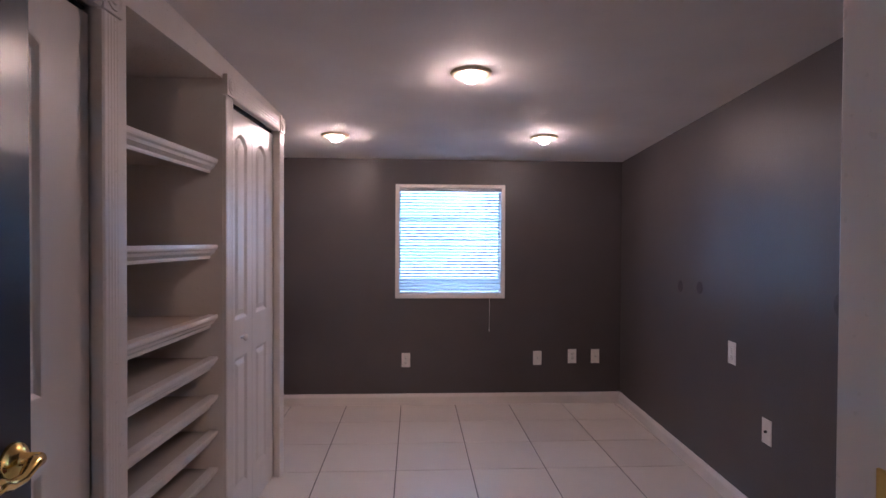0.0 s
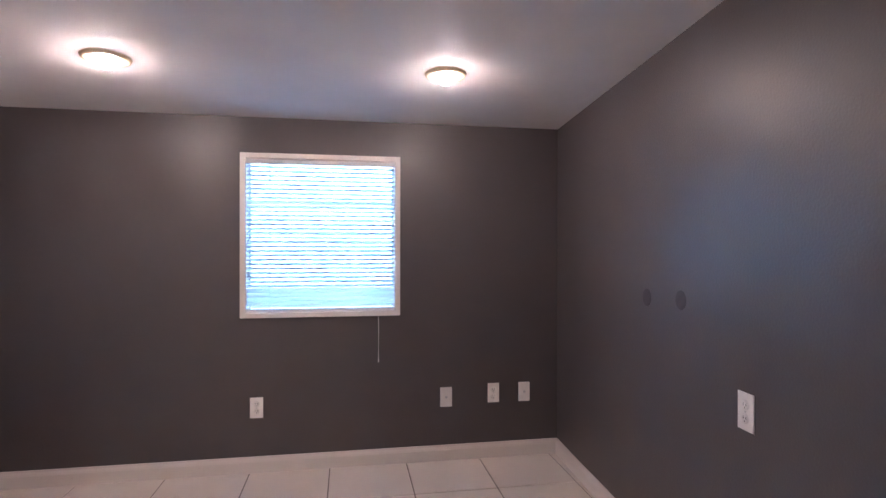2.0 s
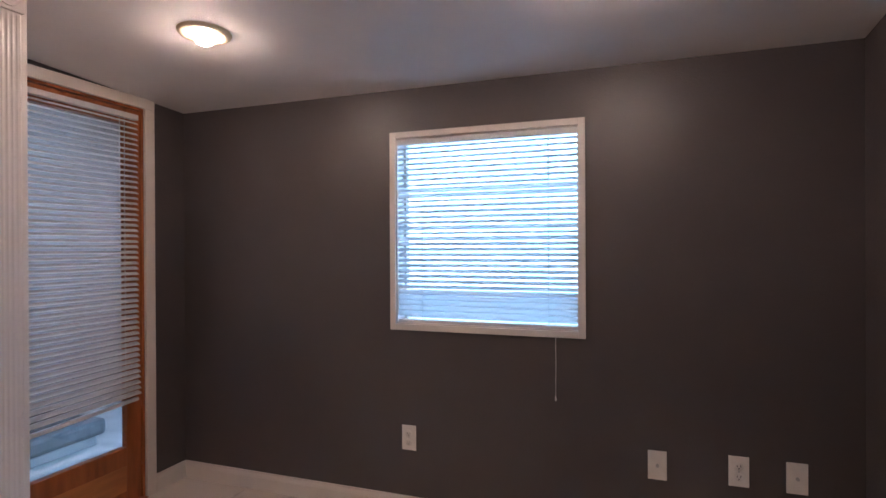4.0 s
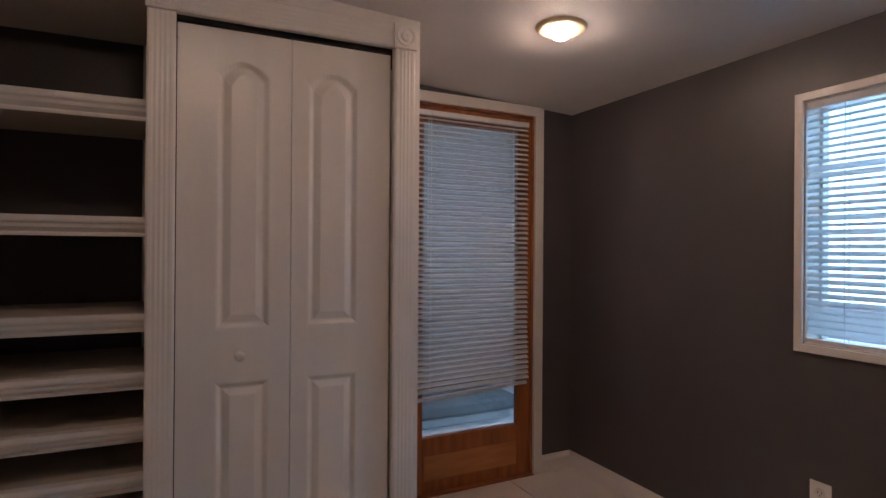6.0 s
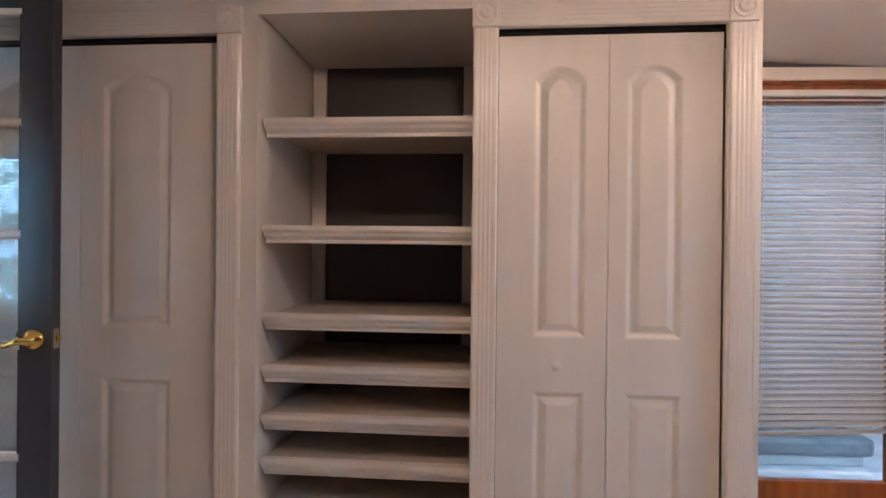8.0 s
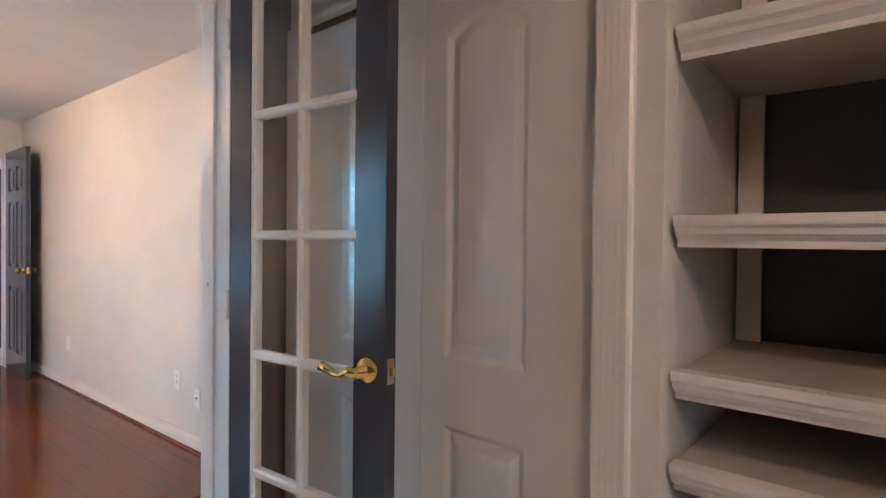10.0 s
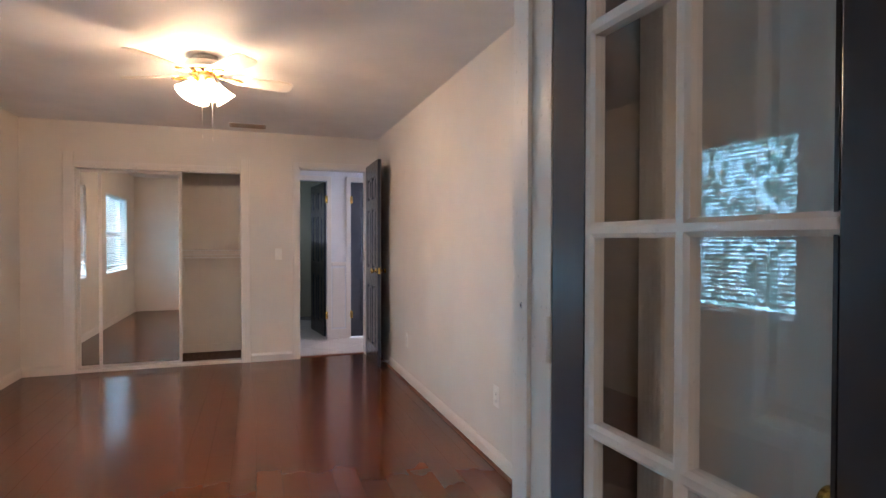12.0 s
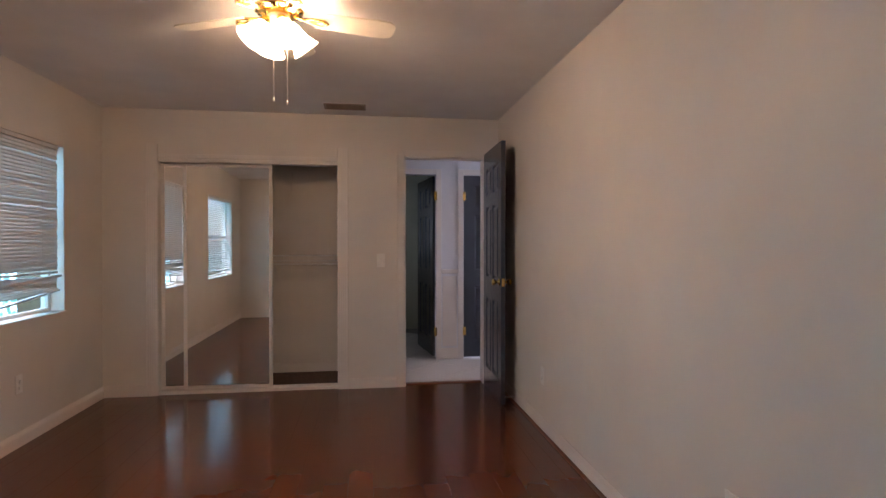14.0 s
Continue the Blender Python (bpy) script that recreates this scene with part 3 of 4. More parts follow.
# ---------------------------------------------------------------- french door
def french_door():
    h = Vector((-0.558, 0.644))
    e = Vector((-0.589, 1.272))
    turn = math.degrees(math.atan2(e.y - h.y, e.x - h.x)) - 90
    length = (e - h).length
    d = thing("french_door", pose(h.x, h.y, 0.012, 0, 0, turn), "charcoal ten-light french door standing open", "door")
    w, top, st, t = length - 0.012, 2.03, 0.105, 0.019
    part("stile", box((-t, 0, 0), (t, st - 0.006, top), 0.002), NAVY, d)
    part("stile", box((-t, w - st + 0.006, 0), (t, w, top), 0.002), NAVY, d)
    g0, g1 = st, w - st
    z0, z1 = 0.225, 1.935
    part("top_rail", box((-t, st - 0.006, z1 + 0.004), (t, w - st + 0.006, top), 0.002), NAVY, d)
    part("bottom_rail", box((-t, st - 0.006, 0), (t, w - st + 0.006, z0 - 0.004), 0.002), NAVY, d)
    bar = [(-0.016, -0.006), (-0.011, -0.013), (0.011, -0.013), (0.016, -0.006), (0.016, 0.006), (0.011, 0.013), (-0.011, 0.013), (-0.016, 0.006)]
    pitch = (z1 - z0) / 5
    for k in range(6):
        part("muntin", run(bar, g1 - g0 + 0.01, "y"), TRIM, d, "white glazing bar", pose(0, g0 - 0.005, z0 + k * pitch))
    for y in (g0, (g0 + g1) / 2):
        part("muntin", run(bar, z1 - z0, "z"), TRIM, d, "white glazing bar", pose(0, y, z0))
    part("glazing_bead", box((-0.012, g1 - 0.004, z0), (0.012, g1 + 0.001, z1)), NAVY, d)
    half = (g1 - g0) / 2
    pane = bpy.data.meshes.new("pane")
    bm = box((-0.002, 0.006, 0.006), (0.002, half - 0.006, pitch - 0.006))
    bm.to_mesh(pane)
    bm.free()
    pane.materials.append(GLASS)
    for k in range(5):
        for j in range(2):
            o = share("pane", pane, d, pose(0, g0 + j * half, z0 + k * pitch))
            o.visible_shadow = False
    for side in (1, -1):
        lever = part("rose", lathe([(0.032, 0), (0.033, 0.004), (0.028, 0.012), (0.018, 0.018), (0.014, 0.02), (0.013, 0.045), (0, 0.046)], 24, Matrix.Rotation(radians(90 * side), 4, "Y")), BRASS, d,
                     "polished brass lever handle", pose(side * t, w - 0.052, 0.932))
        part("lever", tube([(side * 0.040, 0.004, 0), (side * 0.046, -0.02, 0.002), (side * 0.046, -0.045, -0.012), (side * 0.044, -0.07, -0.012), (side * 0.046, -0.095, -0.002), (side * 0.048, -0.112, 0.002)],
                           [0.013, 0.012, 0.009, 0.009, 0.011, 0.013], 12), BRASS, lever)
    plate = part("latch_plate", box((-0.012, w, 0.902), (0.012, w + 0.002, 0.962), 0.0005), VENT, d, "worn dark latch plate")
    part("latch", box((-0.007, w + 0.002, 0.922), (0.007, w + 0.013, 0.942), 0.002), BRASS, plate)
    for z in (0.2, 1.0, 1.8):
        part("hinge", lathe([(0, 0), (0.006, 0.001), (0.006, 0.088), (0, 0.089)], 12), TRIM, d, at=pose(t + 0.002, -0.006, z))
    return d


french_door()


# ---------------------------------------------------------------- blinds and windows
def slat_mesh(name, length, width, crown=0.004, mat=SLAT):
    """A thin curved slat along y, arched across x."""
    bm = bmesh.new()
    rows = []
    n = 5
    for k in range(n):
        s = (k / (n - 1) - 0.5) * 2
        rows.append([bm.verts.new((s * width / 2, y, crown * (1 - s * s))) for y in (0, length)])
    under = [[bm.verts.new((v.co.x, v.co.y, v.co.z - 0.0006)) for v in r] for r in rows]
    for a, b in zip(rows, rows[1:]):
        bm.faces.new((a[0], a[1], b[1], b[0]))
    for a, b in zip(under, under[1:]):
        bm.faces.new((a[0], b[0], b[1], a[1]))
    bm.faces.new((rows[0][0], under[0][0], under[0][1], rows[0][1]))
    bm.faces.new((rows[-1][0], rows[-1][1], under[-1][1], under[-1][0]))
    for f in bm.faces:
        f.smooth = True
    me = bpy.data.meshes.new(name)
    bm.to_mesh(me)
    bm.free()
    me.materials.append(mat)
    return me


def blind(at, length, z_top, z_low, pitch, width, tilt, label, cords=(0.15, 0.85), jitter=0.0, droop=0.0, mat=SLAT, bent={}, wobble=1.6):
    """A venetian blind along its own y, hung from z_top. droop lowers its bottom towards y = 0."""
    b = thing("venetian_blind", at, label, "blind", "venetian blinds")
    part("headrail", box((-0.012, -0.002, z_top - 0.026), (0.014, length + 0.002, z_top), 0.002), SLAT, b)
    me = slat_mesh("slat", length, width, mat=mat)
    rnd = random.Random(length * 100 + z_top)
    n = int((z_top - 0.035 - z_low) / pitch)
    for k in range(n):
        z = z_top - 0.04 - k * pitch
        lean = math.degrees(math.atan(droop / length)) * max(0, (k / n - 0.72) / 0.28) if droop else 0
        share("slat", me, b, pose(0, 0, z - (droop * max(0, (k / n - 0.72) / 0.28)), -0 + lean + rnd.uniform(-jitter, jitter), tilt + bent.get(k, 0) + rnd.uniform(-wobble, wobble), 0))
    part("bottom_rail", box((-0.010, 0, -0.012), (0.010, length, 0.004), 0.002), SLAT, b, at=pose(0, 0, z_low - droop, math.degrees(math.atan(droop / length)) if droop else 0))
    for c in cords:
        part("ladder_cord", boxes([((-width / 2 - 0.001, length * c - 0.0015, z_low), (-width / 2, length * c + 0.0015, z_top)), ((width / 2, length * c - 0.0015, z_low), (width / 2 + 0.001, length * c + 0.0015, z_top))]), mat, b)
    return b


def window(name, at, width, z0, z1, depth, label, rail=True):
    """A window in its own frame: y along the wall from 0 to width, x into the room."""
    w = tagged(thing(name, at, label, "window"), kind="structure")
    h = z1 - z0
    f = 0.035 if rail else 0.014
    for y in (0, width - f):
        part("frame_side", box((-depth + 0.02, y, z0), (-depth + 0.06, y + f, z1), 0.003), TRIM, w)
    for z in (z0, z1 - f):
        part("frame_rail", box((-depth + 0.02, f, z), (-depth + 0.06, width - f, z + f), 0.003), TRIM, w)
    halves = [(z0 + f, z1 - f)]
    if rail:
        mid = (z0 + z1) / 2
        part("meeting_rail", box((-depth + 0.015, f, mid - 0.02), (-depth + 0.065, width - f, mid + 0.02), 0.003), TRIM, w)
        halves = [(z0 + f, mid - 0.02), (mid + 0.02, z1 - f)]
    for a, c in halves:
        o = part("pane", box((-depth + 0.038, f, a), (-depth + 0.042, width - f, c)), GLASS, w)
        o.visible_shadow = False
    part("lining", boxes([((-depth, 0.004, z0 - 0.004), (-0.001, width - 0.004, z0 + 0.004)), ((-depth, 0.004, z1 - 0.004), (-0.001, width - 0.004, z1 + 0.004)),
                          ((-depth, -0.004, z0 - 0.004), (-0.001, 0.004, z1 + 0.004)), ((-depth, width - 0.004, z0 - 0.004), (-0.001, width + 0.004, z1 + 0.004))]), TRIM, w)
    return w


# charcoal room window: its own x points into the room (south), y runs west to east
FACE_A = pose(WIN_A[0], FAR, 0, 0, 0, -90)
wa = window("window_north", FACE_A, WIN_A[1] - WIN_A[0], WIN_A[2], WIN_A[3], 0.145, "white framed window behind a closed blind", False)
bw = 0.028
part("casing", boxes([((0.001, -bw, WIN_A[2] - bw), (0.014, 0, WIN_A[3] + bw)), ((0.001, WIN_A[1] - WIN_A[0], WIN_A[2] - bw), (0.014, WIN_A[1] - WIN_A[0] + bw, WIN_A[3] + bw)),
                      ((0.001, 0, WIN_A[3]), (0.014, WIN_A[1] - WIN_A[0], WIN_A[3] + bw)), ((0.001, 0, WIN_A[2] - bw), (0.014, WIN_A[1] - WIN_A[0], WIN_A[2]))], 0.0015), TRIM, wa)
blind(FACE_A @ pose(-0.020, 0.004, 0), WIN_A[1] - WIN_A[0] - 0.008, WIN_A[3] - 0.004, WIN_A[2] + 0.016, 0.0248, 0.027, 37, "white aluminium venetian blind with bent slats", jitter=0.03, mat=THIN_SLAT, bent={8: 30, 9: 18, 10: -8, 15: 14, 16: -9, 17: 12, 28: 20, 29: 24, 30: 26, 31: 28, 32: 26}, wobble=1.0)
cord = thing("blind_cord", FACE_A @ pose(0.006, 0.733, 0.60), "thin white pull cord hanging below the window", "cord")
part("string", tube([(0, 0, 0.01), (0, 0.001, 0.14), (-0.004, 0, 0.33), (-0.03, 0, 0.36)], 0.0012, 6), SLAT, cord)
part("tassel", lathe([(0, -0.008), (0.004, -0.006), (0.0025, 0.012), (0, 0.013)], 10), SLAT, cord)

# bedroom windows: own x points west into the room, y runs north to south
for w0, w1, z0, z1 in (WIN_B1, WIN_B2):
    at = pose(LEFT_B, w1, 0, 0, 0, 180)
    window("window_east", at, w1 - w0, z0, z1, 0.15, "white single-hung window with a deep sill")
    structure("sill", box((-0.14, -0.01, z0 - 0.001), (0.012, w1 - w0 + 0.01, z0 + 0.012), 0.003), TRIM, "white window sill", "trim", at)
    if w0 < -3:
        broken = blind(at @ pose(-0.03, 0.008, 0), w1 - w0 - 0.05, z1 - 0.004, 1.055, 0.0225, 0.029, 74, "bent white venetian blind with a sagging bottom rail", jitter=0.15)
        me = slat_mesh("slat", w1 - w0 - 0.05, 0.026)
        for k in range(9):
            share("slat", me, broken, pose(-0.002, 0, 1.035 - 0.0045 * k - 0.0, -0.6 - 0.15 * k, 12, 0))
        part("sagging_rail", box((-0.012, 0, -0.012), (0.012, w1 - w0 - 0.02, 0.006), 0.002), SLAT, broken, at=pose(0.008, 0.0, 0.955, 3.2))
        part("sagging_rail", box((-0.012, 0, -0.008), (0.012, w1 - w0 - 0.03, 0.006), 0.002), SLAT, broken, at=pose(0.004, 0.0, 0.80, 5.5))
        me2 = slat_mesh("slat", w1 - w0 - 0.12, 0.026)
        for k in range(5):
            share("slat", me2, broken, pose(0.0, 0.02, 0.97 - 0.021 * k, 0.6 + 0.5 * k, 30, 0))
    else:
        blind(at @ pose(-0.03, 0.008, 0), w1 - w0 - 0.016, z1 - 0.004, z0 + 0.09, 0.0285, 0.026, 30, "white venetian blind, partly open", jitter=0.2)

# hall window, and an unseen porch window added to let light in
window("window_hall", pose(-2.3, -5.25, 0), 0.63, 0.7, 2.1, 0.06, "hall window with a white frame", False)
window("window_porch_added", pose(-3.2, 6.4, 0, 0, 0, -90), 1.5, 0.8, 2.1, 0.09, "unseen white-framed window added to light the porch", False)


# ---------------------------------------------------------------- glazed door in the alcove
def alcove_door():
    y0, y1, top = EXT[0], EXT[1], EXT[3]
    d = thing("glazed_door", pose(LEFT_A - 0.012, y0 + 0.012, 0.006), "orange-stained wooden door with one large pane", "door")
    w, h, t = y1 - y0 - 0.024, top - 0.02, 0.04
    part("stile", box((-t, 0, 0), (0, 0.10, h), 0.003), OAK, d)
    part("stile", box((-t, w - 0.075, 0), (0, w, h), 0.003), OAK, d)
    part("top_rail", box((-t, 0.10, h - 0.075), (0, w - 0.075, h), 0.003), OAK, d)
    part("bottom_rail", box((-t, 0.10, 0), (0, w - 0.075, 0.272), 0.003), OAK, d)
    part("kick_panel", box((0, 0.11, 0.062), (0.005, w - 0.085, 0.185), 0.002), OAK_LIGHT, d, "paler orange kick panel")
    g = part("pane", box((-t / 2 - 0.002, 0.10, 0.272), (-t / 2 + 0.002, w - 0.075, h - 0.075)), GLASS, d)
    g.visible_shadow = False
    for z in (0.16, 0.45, 0.86, 1.55):
        part("hinge", lathe([(0, 0), (0.007, 0.001), (0.007, 0.088), (0, 0.089)], 10), OAK, d, "painted hinge", pose(0.006, w + 0.006, z))
    return d


alcove_door()
ca = thing("door_casing", pose(LEFT_A, 0, 0), "white casing round the glazed door", "trim")
for y in (EXT[0] - 0.055, EXT[1]):
    part("upright", box((0.0005, y, 0), (0.016, y + 0.056, EXT[3]), 0.003), TRIM, ca)
part("head", box((0.0005, EXT[0] - 0.055, EXT[3]), (0.017, EXT[1] + 0.056, EXT[3] + 0.052), 0.003), TRIM, ca)
structure("door_lining", boxes([((LEFT_A - 0.118, EXT[0], 0), (LEFT_A, EXT[0] + 0.011, EXT[3])), ((LEFT_A - 0.118, EXT[1] - 0.011, 0), (LEFT_A, EXT[1], EXT[3])), ((LEFT_A - 0.118, EXT[0] + 0.011, EXT[3] - 0.01), (LEFT_A, EXT[1] - 0.011, EXT[3]))]), OAK, "orange door frame", "trim")
structure("sill_door", box((LEFT_A - 0.118, EXT[0], -0.006), (LEFT_A + 0.02, EXT[1], 0.006)), OAK, "worn wooden door sill", "trim")
bb = blind(pose(LEFT_A + 0.012, 3.655, 0), 0.655, 1.895, 0.512, 0.0262, 0.030, 27, "white venetian blind with a crooked bottom rail", jitter=0.1, cords=(0.12, 0.88), droop=0.03)
bench = thing("porch_bench", pose(-2.5, 4.4, -0.02), "low grey cushion bench on the porch", "bench")
part("seat", box((-0.3, -0.7, 0.06), (0.3, 0.5, 0.17), 0.03), FABRIC, bench)
part("base", box((-0.27, -0.65, 0), (0.27, 0.45, 0.06), 0.01), PORCH, bench)


# ---------------------------------------------------------------- ceiling lamps in the charcoal room
def ceiling_lamp(x, y):
    z = ceil_a(y)
    lamp = thing("ceiling_lamp", pose(x, y, z, -2.7), "recessed ceiling lamp with a lit bulb and cream ring", "lamp", "recessed ceiling lamps")
    part("ring", lathe([(0.045, -0.001), (0.050, -0.0095), (0.055, -0.0122), (0.080, -0.0112), (0.089, -0.0075), (0.093, 0.001)], 36), RING, lamp, "cream-gold trim ring")
    part("baffle", lathe([(0.0, -0.0006), (0.030, -0.0007), (0.046, -0.0012)], 28), BLADE, lamp)
    part("bulb", lathe([(0, -0.046), (0.014, -0.044), (0.027, -0.037), (0.035, -0.025), (0.037, -0.014), (0.034, -0.005), (0.028, -0.0012)], 28), BULB, lamp, "glowing frosted bulb")
    return lamp


for x, y in ((0.366, 2.66), (-0.402, 3.85), (0.975, 3.82)):
    ceiling_lamp(x, y)


# ---------------------------------------------------------------- ceiling fan
def ceiling_fan(x, y):
    f = thing("ceiling_fan", pose(x, y, CEIL_B), "cream five-blade ceiling fan with brass trim and lit shades", "fan")
    part("canopy", lathe([(0, 0), (0.072, -0.001), (0.076, -0.022), (0.066, -0.036), (0, -0.037)], 28), BLADE, f)
    part("motor", lathe([(0, -0.034), (0.07, -0.035), (0.112, -0.040), (0.120, -0.048), (0.120, -0.080), (0.112, -0.088), (0, -0.089)], 36), BLADE, f)
    band = part("brass_band", lathe([(0, -0.0885), (0.108, -0.089), (0.104, -0.098), (0.070, -0.108), (0.052, -0.114), (0, -0.115)], 36), BRASS, f, "pierced brass band")
    for k in range(18):
        part("pierced_slot", box((0.082, -0.005, -0.1035), (0.100, 0.005, -0.1005)), SLOT, band, at=Matrix.Rotation(radians(20 * k), 4, "Z"))
    part("light_hub", lathe([(0, -0.112), (0.044, -0.113), (0.050, -0.122), (0.050, -0.150), (0.040, -0.164), (0.016, -0.172), (0, -0.174)], 28), BLADE, f)
    part("hub_finial", lathe([(0, -0.172), (0.012, -0.174), (0.014, -0.182), (0.006, -0.190), (0, -0.192)], 16), BRASS, f)
    for k in range(5):
        a = radians(72 * k + 48)
        iron = part("blade_iron", tube([(0.06, 0, -0.108), (0.10, 0, -0.116), (0.15, 0.024, -0.119), (0.19, 0.030, -0.120), (0.215, 0, -0.122), (0.19, -0.030, -0.120), (0.15, -0.024, -0.119), (0.10, 0, -0.116)], 0.006, 8), BRASS, f,
                    "ornate brass blade arm", Matrix.Rotation(a, 4, "Z"))
        part("scroll", tube([(0.12, 0, -0.117), (0.145, 0.010, -0.121), (0.165, 0, -0.122), (0.185, -0.010, -0.121), (0.21, 0, -0.121)], 0.004, 8), BRASS, iron)
        for q in (0.014, -0.014):
            part("screw", lathe([(0, -0.1265), (0.004, -0.126), (0.005, -0.122), (0, -0.121)], 8, Matrix.Translation((0.19, q, 0))), BRASS, iron)
        bm = bmesh.new()
        outline = [(0.155, -0.044), (0.19, -0.054), (0.43, -0.064), (0.485, -0.062), (0.510, -0.050), (0.520, -0.030), (0.520, 0.030), (0.510, 0.050), (0.485, 0.062), (0.43, 0.064), (0.19, 0.054), (0.155, 0.044)]
        lo = [bm.verts.new((r, q, -0.003 - q * 0.21)) for r, q in outline]
        hi = [bm.verts.new((r, q, 0.003 - q * 0.21)) for r, q in outline]
        bm.faces.new(lo[::-1])
        bm.faces.new(hi)
        for i in range(len(outline)):
            j = (i + 1) % len(outline)
            bm.faces.new((lo[i], lo[j], hi[j], hi[i]))
        part("blade", bm, BLADE, f, at=Matrix.Rotation(a, 4, "Z") @ Matrix.Translation((0, 0, -0.112)))
    for k in range(4):
        a = radians(90 * k + 25)
        arm = Matrix.Rotation(a, 4, "Z") @ Matrix.Translation((0.046, 0, -0.146)) @ Matrix.Rotation(radians(-40), 4, "Y")
        part("shade_fitter", lathe([(0, 0.012), (0.022, 0.009), (0.026, -0.012), (0.024, -0.022), (0, -0.023)], 18, arm), BRASS, f, "brass shade fitter")
        ribs = 20
        shade_bm = bmesh.new()
        rings = []
        for r, h in ((0.022, -0.018), (0.029, -0.030), (0.035, -0.055), (0.044, -0.085), (0.055, -0.110), (0.063, -0.124), (0.061, -0.125), (0.053, -0.109), (0.042, -0.084), (0.033, -0.056)):
            rings.append([shade_bm.verts.new(arm @ Vector(((r + (0.0016 if i % 2 else 0) * (r > 0.03)) * math.cos(math.tau * i / 40), (r + (0.0016 if i % 2 else 0) * (r > 0.03)) * math.sin(math.tau * i / 40), h))) for i in range(ribs * 2)])
        for u, v in zip(rings, rings[1:]):
            for i in range(40):
                face = shade_bm.faces.new((u[i], u[(i + 1) % 40], v[(i + 1) % 40], v[i]))
                face.smooth = True
        part("shade", shade_bm, SHADE, f, "glowing ribbed bell shade of frosted glass")
        part("bulb", lathe([(0, -0.105), (0.016, -0.102), (0.026, -0.088), (0.026, -0.070), (0.014, -0.045), (0.012, -0.02), (0, -0.02)], 18, arm), FAN_BULB, f, "glowing frosted bulb")
    for dx, dy, low in ((0.018, 0.02, -0.475), (-0.038, 0.012, -0.485)):
        chain = part("pull_chain", tube([(dx, dy, -0.165), (dx, dy, low)], 0.0011, 6), BLADE, f)
        part("fob", lathe([(0, low - 0.02), (0.003, low - 0.016), (0.002, low), (0, low)], 8, Matrix.Translation((dx, dy, 0))), BLADE, chain)
    return f


ceiling_fan(0.28, -2.05)
vent = thing("ceiling_vent", pose(0.07, -4.04, CEIL_B), "small brown metal ceiling vent", "vent")
part("frame", boxes([((-0.165, -0.085, -0.008), (0.165, -0.068, 0)), ((-0.165, 0.068, -0.008), (0.165, 0.085, 0)), ((-0.165, -0.068, -0.008), (-0.148, 0.068, 0)), ((0.148, -0.068, -0.008), (0.165, 0.068, 0))], 0.001), VENT, vent)
part("backing", box((-0.148, -0.068, -0.001), (0.148, 0.068, 0)), SLOT, vent)
for k in range(9):
    part("slat", box((-0.147, -0.007, -0.001), (0.147, 0.007, 0.0)), VENT, vent, at=pose(0, -0.056 + 0.014 * k, -0.004, 35))


# ---------------------------------------------------------------- outlets and switches
def plate_bm(w, h):
    return box((0, -w / 2, -h / 2), (0.005, w / 2, h / 2), 0.0018)


def outlet(at, label="ivory duplex outlet plate", w=0.07, h=0.115):
    o = thing("outlet", at, label, "outlet", "wall plates")
    part("plate", plate_bm(w, h), PLASTIC, o)
    for z in (0.02, -0.02):
        s = part("socket", lathe([(0.017, 0.004), (0.0165, 0.0068), (0, 0.007)], 18, Matrix.Rotation(radians(90), 4, "Y")), PLASTIC, o, at=pose(0, 0, z))
        part("slots", boxes([((0.0071, -0.007, -0.002), (0.0074, -0.005, 0.006)), ((0.0071, 0.005, -0.002), (0.0074, 0.007, 0.006)), ((0.0071, -0.002, -0.010), (0.0074, 0.002, -0.006))]), SLOT, s)
    part("screw", lathe([(0.003, 0.005), (0.002, 0.006), (0, 0.006)], 10, Matrix.Rotation(radians(90), 4, "Y")), CHROME, o)
    return o


def jack(at, label, dark=False):
    o = thing("cable_plate", at, label, "outlet", "wall plates")
    part("plate", plate_bm(0.07, 0.115), PLASTIC, o)
    part("jack", lathe([(0.006, 0.005), (0.006, 0.014), (0.004, 0.014), (0, 0.009)], 12, Matrix.Rotation(radians(90), 4, "Y")), CHROME if not dark else SLOT, o)
    return o


def switch(at, gang, label):
    o = thing("light_switch", at, label, "switch")
    part("plate", plate_bm(0.07 if gang == 1 else 0.118, 0.118), PLASTIC, o)
    for k in range(gang):
        y = 0 if gang == 1 else (-0.023 + 0.046 * k)
        part("toggle", box((0.004, y - 0.005, -0.012), (0.014, y + 0.005, 0.010), 0.002), PLASTIC, o)
    return o


for x, z, kind in ((0.055, 0.361, "o"), (1.125, 0.372, "j"), (1.413, 0.385, "o"), (1.604, 0.384, "b")):
    at = pose(x, FAR, z, 0, 0, -90)
    if kind == "o":
        outlet(at)
    else:
        jack(at, "ivory cable plate low on the charcoal wall")
for y, z, kind in ((2.925, 0.76, "o"), (2.625, 0.462, "j")):
    at = RW @ pose(0, (y - FAR) * 1.001, z, 0, 0, 180)
    if kind == "o":
        outlet(at, "ivory outlet plate at mid height of the charcoal wall")
    else:
        jack(at, "ivory cable plate with a dark jack", True)
